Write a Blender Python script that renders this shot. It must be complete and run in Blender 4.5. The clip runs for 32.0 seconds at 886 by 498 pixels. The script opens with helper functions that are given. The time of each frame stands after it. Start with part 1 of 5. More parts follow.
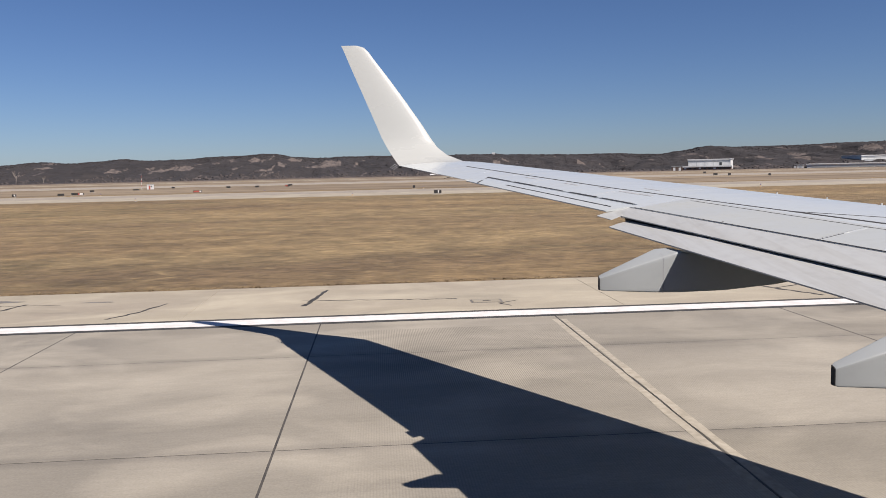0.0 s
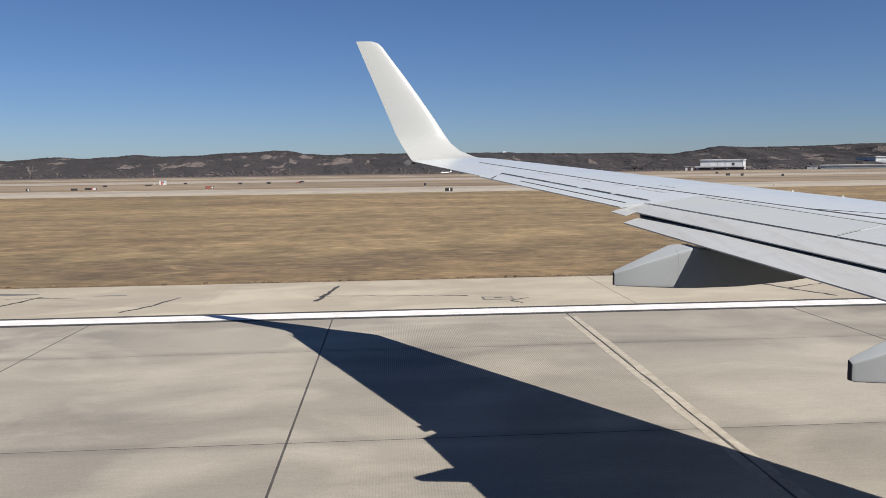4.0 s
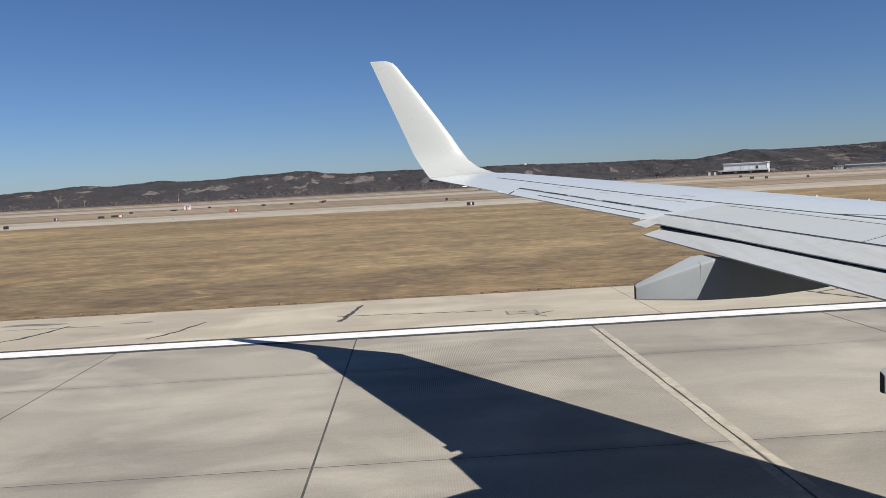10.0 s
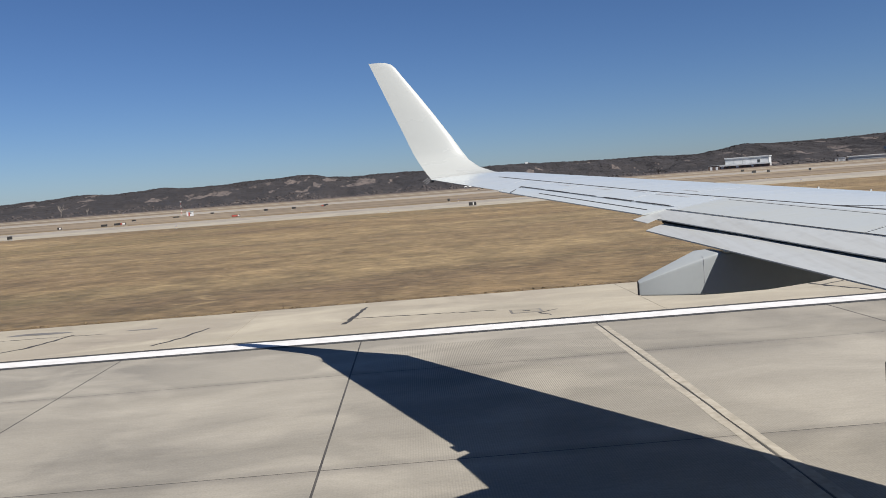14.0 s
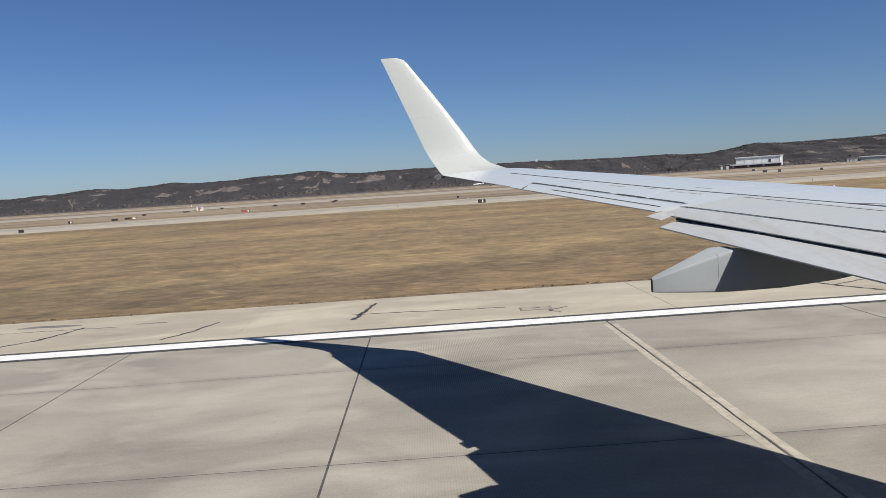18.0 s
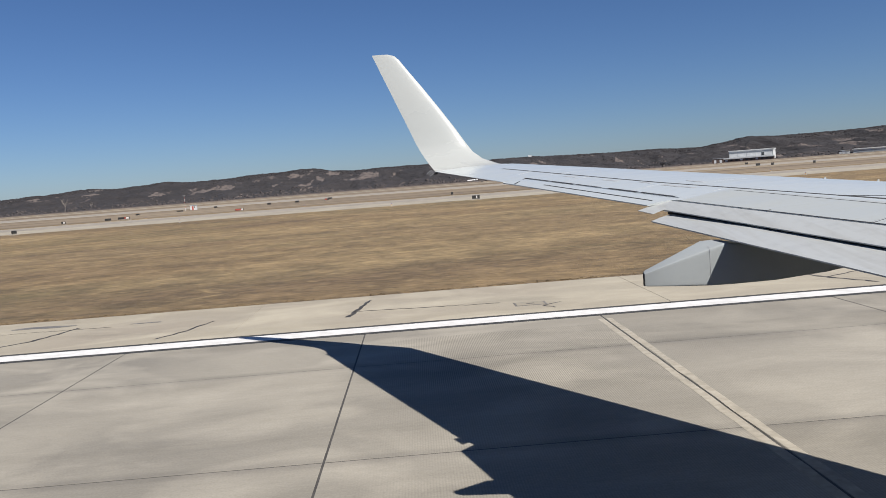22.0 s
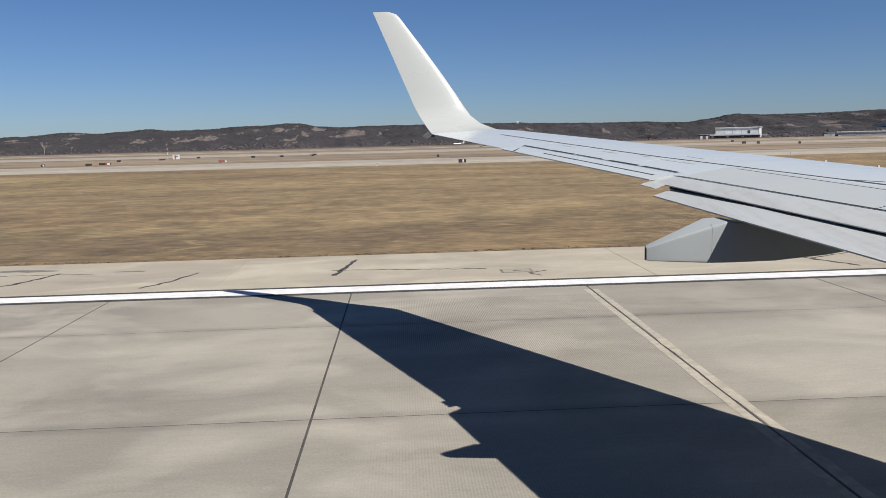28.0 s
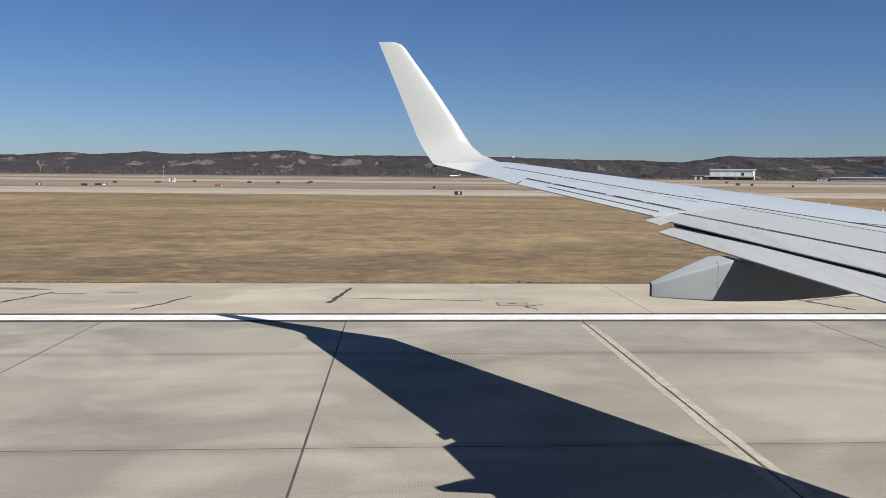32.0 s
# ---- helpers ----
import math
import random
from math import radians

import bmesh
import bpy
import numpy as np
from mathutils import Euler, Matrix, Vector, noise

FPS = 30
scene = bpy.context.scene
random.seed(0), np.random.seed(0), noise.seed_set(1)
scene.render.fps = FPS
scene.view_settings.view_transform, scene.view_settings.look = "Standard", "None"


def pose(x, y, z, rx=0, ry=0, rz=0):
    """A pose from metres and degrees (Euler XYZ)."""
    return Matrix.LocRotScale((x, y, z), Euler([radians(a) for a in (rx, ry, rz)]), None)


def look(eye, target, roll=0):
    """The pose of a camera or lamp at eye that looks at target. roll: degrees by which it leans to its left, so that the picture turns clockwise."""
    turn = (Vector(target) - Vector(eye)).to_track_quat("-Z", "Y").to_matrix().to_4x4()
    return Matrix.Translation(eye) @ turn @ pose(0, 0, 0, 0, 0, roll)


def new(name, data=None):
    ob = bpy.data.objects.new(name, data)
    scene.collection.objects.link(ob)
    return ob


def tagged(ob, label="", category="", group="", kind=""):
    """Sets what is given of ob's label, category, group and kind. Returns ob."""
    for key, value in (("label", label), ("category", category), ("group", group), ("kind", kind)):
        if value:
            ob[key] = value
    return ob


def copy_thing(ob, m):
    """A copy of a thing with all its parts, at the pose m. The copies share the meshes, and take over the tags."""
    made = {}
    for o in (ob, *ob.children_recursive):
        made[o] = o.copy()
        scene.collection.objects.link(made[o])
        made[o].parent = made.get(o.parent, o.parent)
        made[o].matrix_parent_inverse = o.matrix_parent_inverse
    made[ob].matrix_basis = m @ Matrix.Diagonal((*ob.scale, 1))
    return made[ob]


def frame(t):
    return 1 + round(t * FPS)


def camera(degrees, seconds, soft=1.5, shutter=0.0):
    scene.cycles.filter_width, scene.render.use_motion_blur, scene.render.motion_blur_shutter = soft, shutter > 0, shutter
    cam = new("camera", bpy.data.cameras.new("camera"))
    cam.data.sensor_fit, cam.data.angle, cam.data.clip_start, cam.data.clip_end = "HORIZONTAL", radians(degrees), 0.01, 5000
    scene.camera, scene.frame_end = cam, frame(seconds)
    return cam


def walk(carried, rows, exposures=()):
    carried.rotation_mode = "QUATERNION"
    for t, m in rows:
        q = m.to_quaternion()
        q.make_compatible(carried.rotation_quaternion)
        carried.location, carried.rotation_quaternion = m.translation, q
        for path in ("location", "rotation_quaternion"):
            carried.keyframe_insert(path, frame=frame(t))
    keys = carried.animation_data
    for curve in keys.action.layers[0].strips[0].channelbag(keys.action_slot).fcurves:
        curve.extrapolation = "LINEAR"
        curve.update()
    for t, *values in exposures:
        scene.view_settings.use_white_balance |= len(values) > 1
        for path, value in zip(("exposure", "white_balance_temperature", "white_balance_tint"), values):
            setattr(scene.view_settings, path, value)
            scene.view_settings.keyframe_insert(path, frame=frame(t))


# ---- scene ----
# ------------------------------------------------------------------ camera
cam = camera(58.0, 32.0, soft=0.8)


def view(x, y, z, yaw, pitch, roll):
    """A pose by the window: yaw ahead of abeam, pitch up and lean, in degrees."""
    a, b = radians(yaw), radians(pitch)
    way = Vector((math.sin(a) * math.cos(b), math.cos(a) * math.cos(b), math.sin(b)))
    eye = Vector((x, y, z))
    return look(eye, eye + way, -roll)


PATH = [
    (0.0, -0.021, -0.053, 3.739, 4.59, -5.59, 1.22),
    (0.5, -0.004, -0.067, 3.712, 4.47, -5.49, 1.02),
    (1.0, -0.015, -0.062, 3.730, 4.45, -5.64, 0.98),
    (1.5, -0.025, -0.038, 3.745, 4.33, -5.99, 0.78),
    (2.0, 0.010, 0.003, 3.739, 3.86, -6.06, 0.57),
    (2.5, -0.028, -0.041, 3.736, 3.68, -6.12, 0.90),
    (3.0, -0.061, -0.068, 3.698, 3.78, -6.01, 0.58),
    (3.5, -0.073, -0.084, 3.693, 4.00, -5.83, 0.63),
    (5.5, -0.024, -0.036, 3.733, 2.70, -5.61, 1.65),
    (6.0, -0.017, -0.028, 3.719, 2.56, -5.68, 1.72),
    (6.5, -0.028, -0.031, 3.733, 2.58, -5.71, 1.81),
    (7.0, -0.046, -0.049, 3.735, 2.51, -5.68, 1.82),
    (7.5, -0.052, -0.051, 3.731, 2.35, -5.56, 2.00),
    (8.0, -0.006, -0.017, 3.746, 2.13, -5.55, 2.06),
    (8.5, 0.003, 0.002, 3.722, 2.11, -5.33, 2.27),
    (9.0, 0.000, -0.000, 3.742, 2.11, -5.08, 2.54),
    (9.5, -0.008, -0.027, 3.756, 2.10, -4.86, 2.84),
    (10.0, -0.000, -0.005, 3.742, 2.16, -4.62, 2.94),
    (10.5, 0.011, 0.029, 3.744, 2.08, -4.55, 3.06),
    (11.0, 0.039, 0.021, 3.713, 1.84, -4.10, 3.52),
    (11.5, 0.001, 0.013, 3.713, 1.93, -4.05, 3.62),
    (12.0, -0.007, 0.011, 3.722, 1.97, -4.01, 3.92),
    (12.5, -0.002, 0.020, 3.725, 2.02, -4.05, 4.05),
    (13.0, 0.003, 0.030, 3.731, 2.12, -4.30, 4.06),
    (13.5, -0.001, 0.001, 3.719, 2.14, -4.42, 4.10),
    (14.0, 0.010, -0.001, 3.733, 1.94, -4.55, 4.20),
    (14.5, -0.006, 0.014, 3.742, 1.77, -4.69, 4.19),
    (16.5, -0.024, 0.010, 3.731, 1.28, -4.60, 3.86),
    (17.0, -0.012, 0.030, 3.716, 1.14, -4.54, 3.89),
    (17.5, -0.008, 0.050, 3.708, 1.06, -4.76, 3.69),
    (18.0, -0.025, 0.030, 3.711, 1.30, -4.71, 3.74),
    (18.5, 0.019, 0.076, 3.718, 1.28, -4.90, 3.80),
    (19.0, 0.015, 0.085, 3.708, 1.42, -5.11, 3.72),
    (19.5, -0.015, 0.014, 3.724, 1.61, -5.07, 3.84),
    (20.0, 0.007, 0.043, 3.712, 1.44, -5.24, 3.86),
    (20.5, 0.024, 0.072, 3.699, 1.29, -5.23, 4.01),
    (21.0, -0.024, 0.045, 3.726, 1.44, -5.11, 4.01),
    (21.5, 0.045, 0.109, 3.702, 1.26, -5.19, 3.88),
    (22.0, -0.000, 0.034, 3.706, 1.66, -4.99, 4.32),
    (22.5, 0.005, 0.063, 3.705, 1.88, -5.37, 4.17),
    (23.0, -0.033, -0.029, 3.739, 2.09, -5.47, 4.51),
    (23.5, -0.047, 0.002, 3.710, 2.05, -5.73, 4.20),
    (24.0, -0.023, 0.024, 3.713, 1.70, -6.08, 3.94),
    (24.5, -0.042, 0.033, 3.700, 1.80, -6.14, 3.86),
    (25.0, -0.089, -0.002, 3.712, 2.02, -6.30, 3.74),
    (25.5, -0.088, 0.002, 3.743, 2.06, -6.68, 3.68),
    (27.5, -0.193, 0.025, 3.710, 2.76, -7.18, 1.61),
    (28.0, -0.196, 0.070, 3.730, 2.85, -7.73, 1.39),
    (28.5, -0.213, 0.079, 3.743, 3.02, -7.83, 1.12),
    (29.0, -0.215, 0.100, 3.756, 2.93, -7.75, 0.71),
    (29.5, -0.242, 0.110, 3.753, 3.06, -7.57, 0.45),
    (30.0, -0.268, 0.104, 3.758, 3.19, -6.75, 0.40),
    (30.5, -0.286, 0.109, 3.742, 3.26, -5.93, 0.06),
    (31.0, -0.254, 0.128, 3.722, 3.15, -5.61, -0.01),
    (31.5, -0.278, 0.132, 3.710, 3.28, -5.56, -0.30),
    (32.0, -0.298, 0.138, 3.702, 3.38, -5.47, -0.56),
]
walk(cam, [(t, view(*row)) for t, *row in PATH],
     exposures=[(0.0, 0.68, 6800, 15), (3.0, 0.68, 6700, 13), (6.0, 0.66, 6500, 10), (32.0, 0.64, 6500, 10)])

# ------------------------------------------------------------------ light
SUN = Vector((0.691, -0.715, 1.0)).normalized()
world = bpy.data.worlds.new("clear_sky")
scene.world = world
world.use_nodes = True
wn = world.node_tree.nodes
sky = wn.new("ShaderNodeTexSky")
sky.sky_type = "NISHITA"
sky.sun_disc = False
sky.sun_elevation = math.asin(SUN.z)
sky.sun_rotation = math.atan2(SUN.x, SUN.y)
sky.altitude = 300
sky.air_density = 0.85
sky.dust_density = 0.4
sky.ozone_density = 5.0
wn["Background"].inputs["Strength"].default_value = 0.050
tint = wn.new("ShaderNodeMix")
tint.data_type, tint.blend_type = "RGBA", "MULTIPLY"
tint.inputs[0].default_value = 1.0
tint.inputs[7].default_value = (0.725, 0.800, 0.960, 1)
deep = wn.new("ShaderNodeHueSaturation")
deep.inputs["Saturation"].default_value = 1.06
world.node_tree.links.new(sky.outputs[0], deep.inputs["Color"])
world.node_tree.links.new(deep.outputs[0], tint.inputs[6])
world.node_tree.links.new(tint.outputs[2], wn["Background"].inputs["Color"])

lamp = bpy.data.lights.new("sun", "SUN")
lamp.energy = 5.0
lamp.angle = radians(0.53)
lamp.color = (1.0, 0.955, 0.89)
sun = new("sun", lamp)
sun.matrix_world = look(SUN * 200, (0, 0, 0))

# ------------------------------------------------------------------ materials


def blend(nt, kind, fac, a, b):
    """A colour mix node; fac, a and b are sockets or values. Returns its colour."""
    n = nt.nodes.new("ShaderNodeMix")
    n.data_type, n.blend_type = "RGBA", kind
    for sock, v in ((n.inputs[0], fac), (n.inputs[6], a), (n.inputs[7], b)):
        if isinstance(v, bpy.types.NodeSocket):
            nt.links.new(v, sock)
        elif isinstance(v, tuple):
            sock.default_value = (*v, 1) if len(v) == 3 else v
        else:
            sock.default_value = v
    return n.outputs[2]


def place(nt, scale=(1, 1, 1)):
    """World position, stretched."""
    g = nt.nodes.new("ShaderNodeNewGeometry")
    m = nt.nodes.new("ShaderNodeMapping")
    m.inputs["Scale"].default_value = scale
    nt.links.new(g.outputs["Position"], m.inputs["Vector"])
    return m.outputs[0]


def grain(nt, at, scale, detail=4.0, lo=0.4, hi=0.6, rough=0.55, warp=0.0):
    """Noise at that place, stretched in value between lo and hi. Returns 0..1."""
    n = nt.nodes.new("ShaderNodeTexNoise")
    n.inputs["Scale"].default_value = scale
    n.inputs["Detail"].default_value = detail
    n.inputs["Roughness"].default_value = rough
    n.inputs["Distortion"].default_value = warp
    nt.links.new(at, n.inputs["Vector"])
    r = nt.nodes.new("ShaderNodeMapRange")
    r.inputs["From Min"].default_value, r.inputs["From Max"].default_value = lo, hi
    nt.links.new(n.outputs[0], r.inputs["Value"])
    return r.outputs[0]


def surface(name, colour, rough=0.6, metal=0.0):
    m = bpy.data.materials.new(name)
    m.use_nodes = True
    nt = m.node_tree
    b = nt.nodes["Principled BSDF"]
    b.inputs["Base Color"].default_value = (*colour, 1)
    b.inputs["Roughness"].default_value = rough
    b.inputs["Metallic"].default_value = metal
    return m, nt, b


def bump(nt, b, height, strength, distance):
    n = nt.nodes.new("ShaderNodeBump")
    n.inputs["Strength"].default_value, n.inputs["Distance"].default_value = strength, distance
    nt.links.new(height, n.inputs["Height"])
    nt.links.new(n.outputs[0], b.inputs["Normal"])


def worn(name, a, b_, scale, rough=0.6, spread=(0.35, 0.65), metal=0.0, fine=0.25):
    """A surface that wanders between two colours, with a finer grain over it."""
    m, nt, b = surface(name, a, rough, metal)
    at = place(nt)
    c = blend(nt, "MIX", grain(nt, at, scale, 5, *spread), a, b_)
    f = grain(nt, at, scale * 9, 4, 0.3, 0.7)
    c = blend(nt, "SOFT_LIGHT", fine, c, blend(nt, "MIX", f, (0.25, 0.25, 0.25), (0.75, 0.75, 0.75)))
    nt.links.new(c, b.inputs["Base Color"])
    return m


def times(nt, a, b):
    """The product of two values."""
    n = nt.nodes.new("ShaderNodeMath")
    n.operation = "MULTIPLY"
    for sock, v in zip(n.inputs, (a, b)):
        if isinstance(v, bpy.types.NodeSocket):
            nt.links.new(v, sock)
        else:
            sock.default_value = v
    return n.outputs[0]


def ramp(nt, value, lo, hi, a=0.0, b=1.0, smooth=True):
    """A value carried from lo..hi to a..b, clamped."""
    n = nt.nodes.new("ShaderNodeMapRange")
    n.interpolation_type = "SMOOTHSTEP" if smooth else "LINEAR"
    for name, v in (("From Min", lo), ("From Max", hi), ("To Min", a), ("To Max", b)):
        n.inputs[name].default_value = v
    nt.links.new(value, n.inputs["Value"])
    return n.outputs[0]


def axes(nt, at):
    n = nt.nodes.new("ShaderNodeSeparateXYZ")
    nt.links.new(at, n.inputs[0])
    return n.outputs


def concrete(name, light, dark, streak, grooves):
    """Runway concrete: slab to slab tone, cloudy bleaching, rubber smears along x, grime at the long joints, grit, saw-cut grooves across."""
    m, nt, b = surface(name, light, 0.85)
    at = place(nt)
    x, y, _ = axes(nt, at)
    c = blend(nt, "MIX", grain(nt, place(nt, (0.10, 0.17, 1)), 1.0, 4, 0.40, 0.68, 0.5, 0.8), light, dark)
    cloud = grain(nt, place(nt, (0.30, 0.40, 1)), 1.0, 4, 0.46, 0.66, 0.5, 0.9)
    c = blend(nt, "MIX", cloud, c, tuple(min(1, v * 1.18) for v in light))
    smear = grain(nt, place(nt, (0.05, 0.8, 1)), 1.0, 4, 0.50, 0.76, 0.55, 0.4)
    c = blend(nt, "MULTIPLY", smear, c, streak)
    blotch = grain(nt, place(nt, (0.30, 0.50, 3)), 1.0, 4, 0.56, 0.74, 0.5, 0.7)
    c = blend(nt, "MULTIPLY", blotch, c, (0.80, 0.80, 0.81))
    grit = grain(nt, at, 28, 3, 0.25, 0.75)
    fleck = grain(nt, place(nt, (3.5, 11, 3)), 1.0, 5, 0.3, 0.7, 0.7)
    c = blend(nt, "SOFT_LIGHT", 0.35, c, blend(nt, "MIX", grit, (0.3, 0.3, 0.3), (0.7, 0.7, 0.7)))
    c = blend(nt, "SOFT_LIGHT", 0.20, c, blend(nt, "MIX", fleck, (0.3, 0.3, 0.3), (0.7, 0.7, 0.7)))
    info = nt.nodes.new("ShaderNodeObjectInfo")
    c = blend(nt, "MULTIPLY", 1.0, c, ramp(nt, info.outputs["Random"], 0, 1, 0.88, 1.06, False))
    if grooves:
        # grime gathers in an uneven belt along each long joint
        n = nt.nodes.new("ShaderNodeMath")
        n.operation = "PINGPONG"
        shift = nt.nodes.new("ShaderNodeMath")
        shift.operation = "ADD"
        nt.links.new(y, shift.inputs[0])
        shift.inputs[1].default_value = 28 - ROW_TOP
        nt.links.new(shift.outputs[0], n.inputs[0])
        n.inputs[1].default_value = 2.8
        belt = ramp(nt, n.outputs[0], 0.30, 0.04)
        belt = times(nt, belt, grain(nt, place(nt, (0.16, 0.9, 1)), 1.0, 4, 0.26, 0.54, 0.6, 0.5))
        c = blend(nt, "MULTIPLY", belt, c, (0.80, 0.80, 0.81))
        # grooves, 38 mm apart, drawn only on the bays where they show in the camera's view; they stop short of the side
        # stripe
        w = nt.nodes.new("ShaderNodeTexWave")
        w.wave_profile = "SIN"
        w.inputs["Scale"].default_value = 1.0
        nt.links.new(place(nt, (8.27, 0, 0)), w.inputs["Vector"])
        keep = times(nt, ramp(nt, x, -1.6, 0.6), ramp(nt, x, 7.6, 3.6))
        keep = times(nt, keep, ramp(nt, y, EDGE_LINE - 1.55, EDGE_LINE - 1.65))
        keep = times(nt, keep, ramp(nt, y, 11.5, 14.5, 0.35, 1.0))
        keep = times(nt, keep, grain(nt, place(nt, (0.30, 0.42, 1)), 1.0, 3, 0.30, 0.52, 0.6))
        c = blend(nt, "MULTIPLY", times(nt, ramp(nt, w.outputs[1], 0.35, 0.85), keep), c, (0.68, 0.67, 0.66))
    nt.links.new(c, b.inputs["Base Color"])
    bump(nt, b, grit, 0.35, 0.004)
    return m


EDGE_LINE = 20.35      # middle of the runway's side stripe
ROW_TOP = 16.25        # the first long joint inside the stripe
M_RUNWAY = concrete("runway_concrete", (0.253, 0.232, 0.192), (0.182, 0.168, 0.142), (0.86, 0.855, 0.845), True)
M_SHOULDER = concrete("shoulder_concrete", (0.300, 0.269, 0.209), (0.256, 0.224, 0.178), (0.91, 0.90, 0.88), False)
M_TAXI = concrete("taxiway_concrete", (0.262, 0.232, 0.193), (0.200, 0.178, 0.150), (0.84, 0.83, 0.81), False)
M_SEALANT = worn("joint_sealant", (0.040, 0.037, 0.034), (0.075, 0.069, 0.060), 1.5, 0.8)
M_PALE_PATCH = worn("pale_patch_mortar", (0.335, 0.303, 0.246), (0.285, 0.258, 0.208), 0.7, 0.9, fine=0.5)
M_TAR = worn("crack_tar", (0.028, 0.026, 0.024), (0.062, 0.057, 0.051), 4.0, 0.7)
M_DAMP = worn("damp_concrete", (0.125, 0.115, 0.100), (0.180, 0.162, 0.137), 1.2, 0.5)
M_WHITE_PAINT = worn("white_marking_paint", (0.64, 0.63, 0.62), (0.52, 0.51, 0.49), 2.5, 0.7)
M_BLACK_PAINT = worn("black_marking_paint", (0.022, 0.022, 0.023), (0.045, 0.044, 0.042), 3.0, 0.9)
M_YELLOW_PAINT = worn("yellow_marking_paint", (0.62, 0.34, 0.025), (0.54, 0.29, 0.03), 2.0, 0.7)


def dry_grass():
    """Winter grass: broad straw, brown and olive sweeps along the mowing, thin dead streaks, tufts."""
    m, nt, b = surface("dry_grass", (0.2, 0.15, 0.08), 1.0)
    tan, brown, olive, straw = (0.199, 0.137, 0.067), (0.134, 0.091, 0.049), (0.132, 0.101, 0.049), (0.238, 0.171, 0.087)
    c = blend(nt, "MIX", grain(nt, place(nt, (0.010, 0.035, 1)), 1.0, 5, 0.40, 0.60, 0.62, 1.2), tan, brown)
    c = blend(nt, "MIX", grain(nt, place(nt, (0.020, 0.060, 1)), 1.0, 5, 0.50, 0.66, 0.62, 1.0), c, olive)
    c = blend(nt, "MIX", grain(nt, place(nt, (0.012, 0.030, 4)), 1.0, 5, 0.50, 0.64, 0.62, 1.2), c, straw)
    mottle = grain(nt, place(nt, (0.09, 0.22, 7)), 1.0, 6, 0.38, 0.64, 0.72, 1.0)
    c = blend(nt, "OVERLAY", 0.30, c, blend(nt, "MIX", mottle, (0.30, 0.30, 0.30), (0.66, 0.66, 0.66)))
    dash = grain(nt, place(nt, (0.55, 0.75, 3)), 1.0, 6, 0.585, 0.65, 0.66, 0.6)
    c = blend(nt, "MIX", times(nt, dash, 0.75), c, straw)
    clump = grain(nt, place(nt, (0.32, 0.9, 9)), 1.0, 4, 0.36, 0.64, 0.7)
    c = blend(nt, "OVERLAY", 0.35, c, blend(nt, "MIX", clump, (0.30, 0.30, 0.30), (0.68, 0.68, 0.68)))
    streak = grain(nt, place(nt, (0.42, 0.36, 5)), 1.0, 6, 0.40, 0.60, 0.75, 0.3)
    c = blend(nt, "OVERLAY", 0.42, c, blend(nt, "MIX", streak, (0.22, 0.22, 0.22), (0.76, 0.76, 0.76)))
    tuft = grain(nt, place(nt, (1.1, 2.6, 3)), 1.0, 6, 0.38, 0.64, 0.8)
    c = blend(nt, "OVERLAY", 0.62, c, blend(nt, "MIX", tuft, (0.24, 0.24, 0.24), (0.74, 0.74, 0.74)))
    nt.links.new(c, b.inputs["Base Color"])
    bump(nt, b, tuft, 0.8, 0.05)
    return m


M_GRASS = dry_grass()
M_STRAW = worn("straw_blades", (0.180, 0.130, 0.072), (0.112, 0.080, 0.047), 1.2, 0.95)


def pale_field():
    """Thin bleached grass and gravel between the far strips."""
    m, nt, b = surface("pale_field", (0.25, 0.2, 0.14), 1.0)
    c = blend(nt, "MIX", grain(nt, place(nt, (0.008, 0.05, 1)), 1.0, 5, 0.38, 0.62, 0.6, 0.6), (0.218, 0.170, 0.112), (0.138, 0.102, 0.066))
    c = blend(nt, "MIX", grain(nt, place(nt, (0.012, 0.12, 5)), 1.0, 5, 0.52, 0.64, 0.6, 0.5), c, (0.092, 0.070, 0.049))
    nt.links.new(c, b.inputs["Base Color"])
    return m


M_FIELD = pale_field()


def woods():
    """Leaf litter and scrub on the bluffs, with craggy pale loess where the slope has slipped."""
    m, nt, b = surface("wooded_bluff", (0.06, 0.05, 0.05), 1.0)
    # slight mauve in these colours paints in the haze of distance
    c = blend(nt, "MIX", grain(nt, place(nt, (1, 0.3, 2)), 0.026, 6, 0.35, 0.65, 0.65), (0.014, 0.0125, 0.014), (0.025, 0.0215, 0.0225))
    c = blend(nt, "MIX", grain(nt, place(nt, (1, 0.25, 3.5)), 0.035, 5, 0.50, 0.66, 0.62, 0.6), c, (0.031, 0.0265, 0.0265))
    c = blend(nt, "MIX", grain(nt, place(nt, (1, 0.3, 1.2)), 0.30, 5, 0.50, 0.72, 0.7), c, (0.016, 0.014, 0.014))
    nt.links.new(c, b.inputs["Base Color"])
    bump(nt, b, grain(nt, place(nt, (1, 0.5, 1)), 0.09, 6, 0.3, 0.7, 0.7), 0.6, 3.0)
    return m


def loess():
    """Bare slipped loess, broken by dark scrub and by hollows whose shade is painted in."""
    m, nt, b = surface("bare_loess", (0.15, 0.12, 0.1), 1.0)
    c = blend(nt, "MIX", grain(nt, place(nt, (1, 0.4, 1.6)), 0.26, 6, 0.36, 0.54, 0.75), (0.034, 0.029, 0.028), (0.122, 0.099, 0.088))
    nt.links.new(c, b.inputs["Base Color"])
    bump(nt, b, grain(nt, place(nt, (1, 0.5, 1)), 0.12, 6, 0.3, 0.7, 0.7), 0.6, 2.0)
    return m


M_LOESS = loess()
M_WOODS = woods()


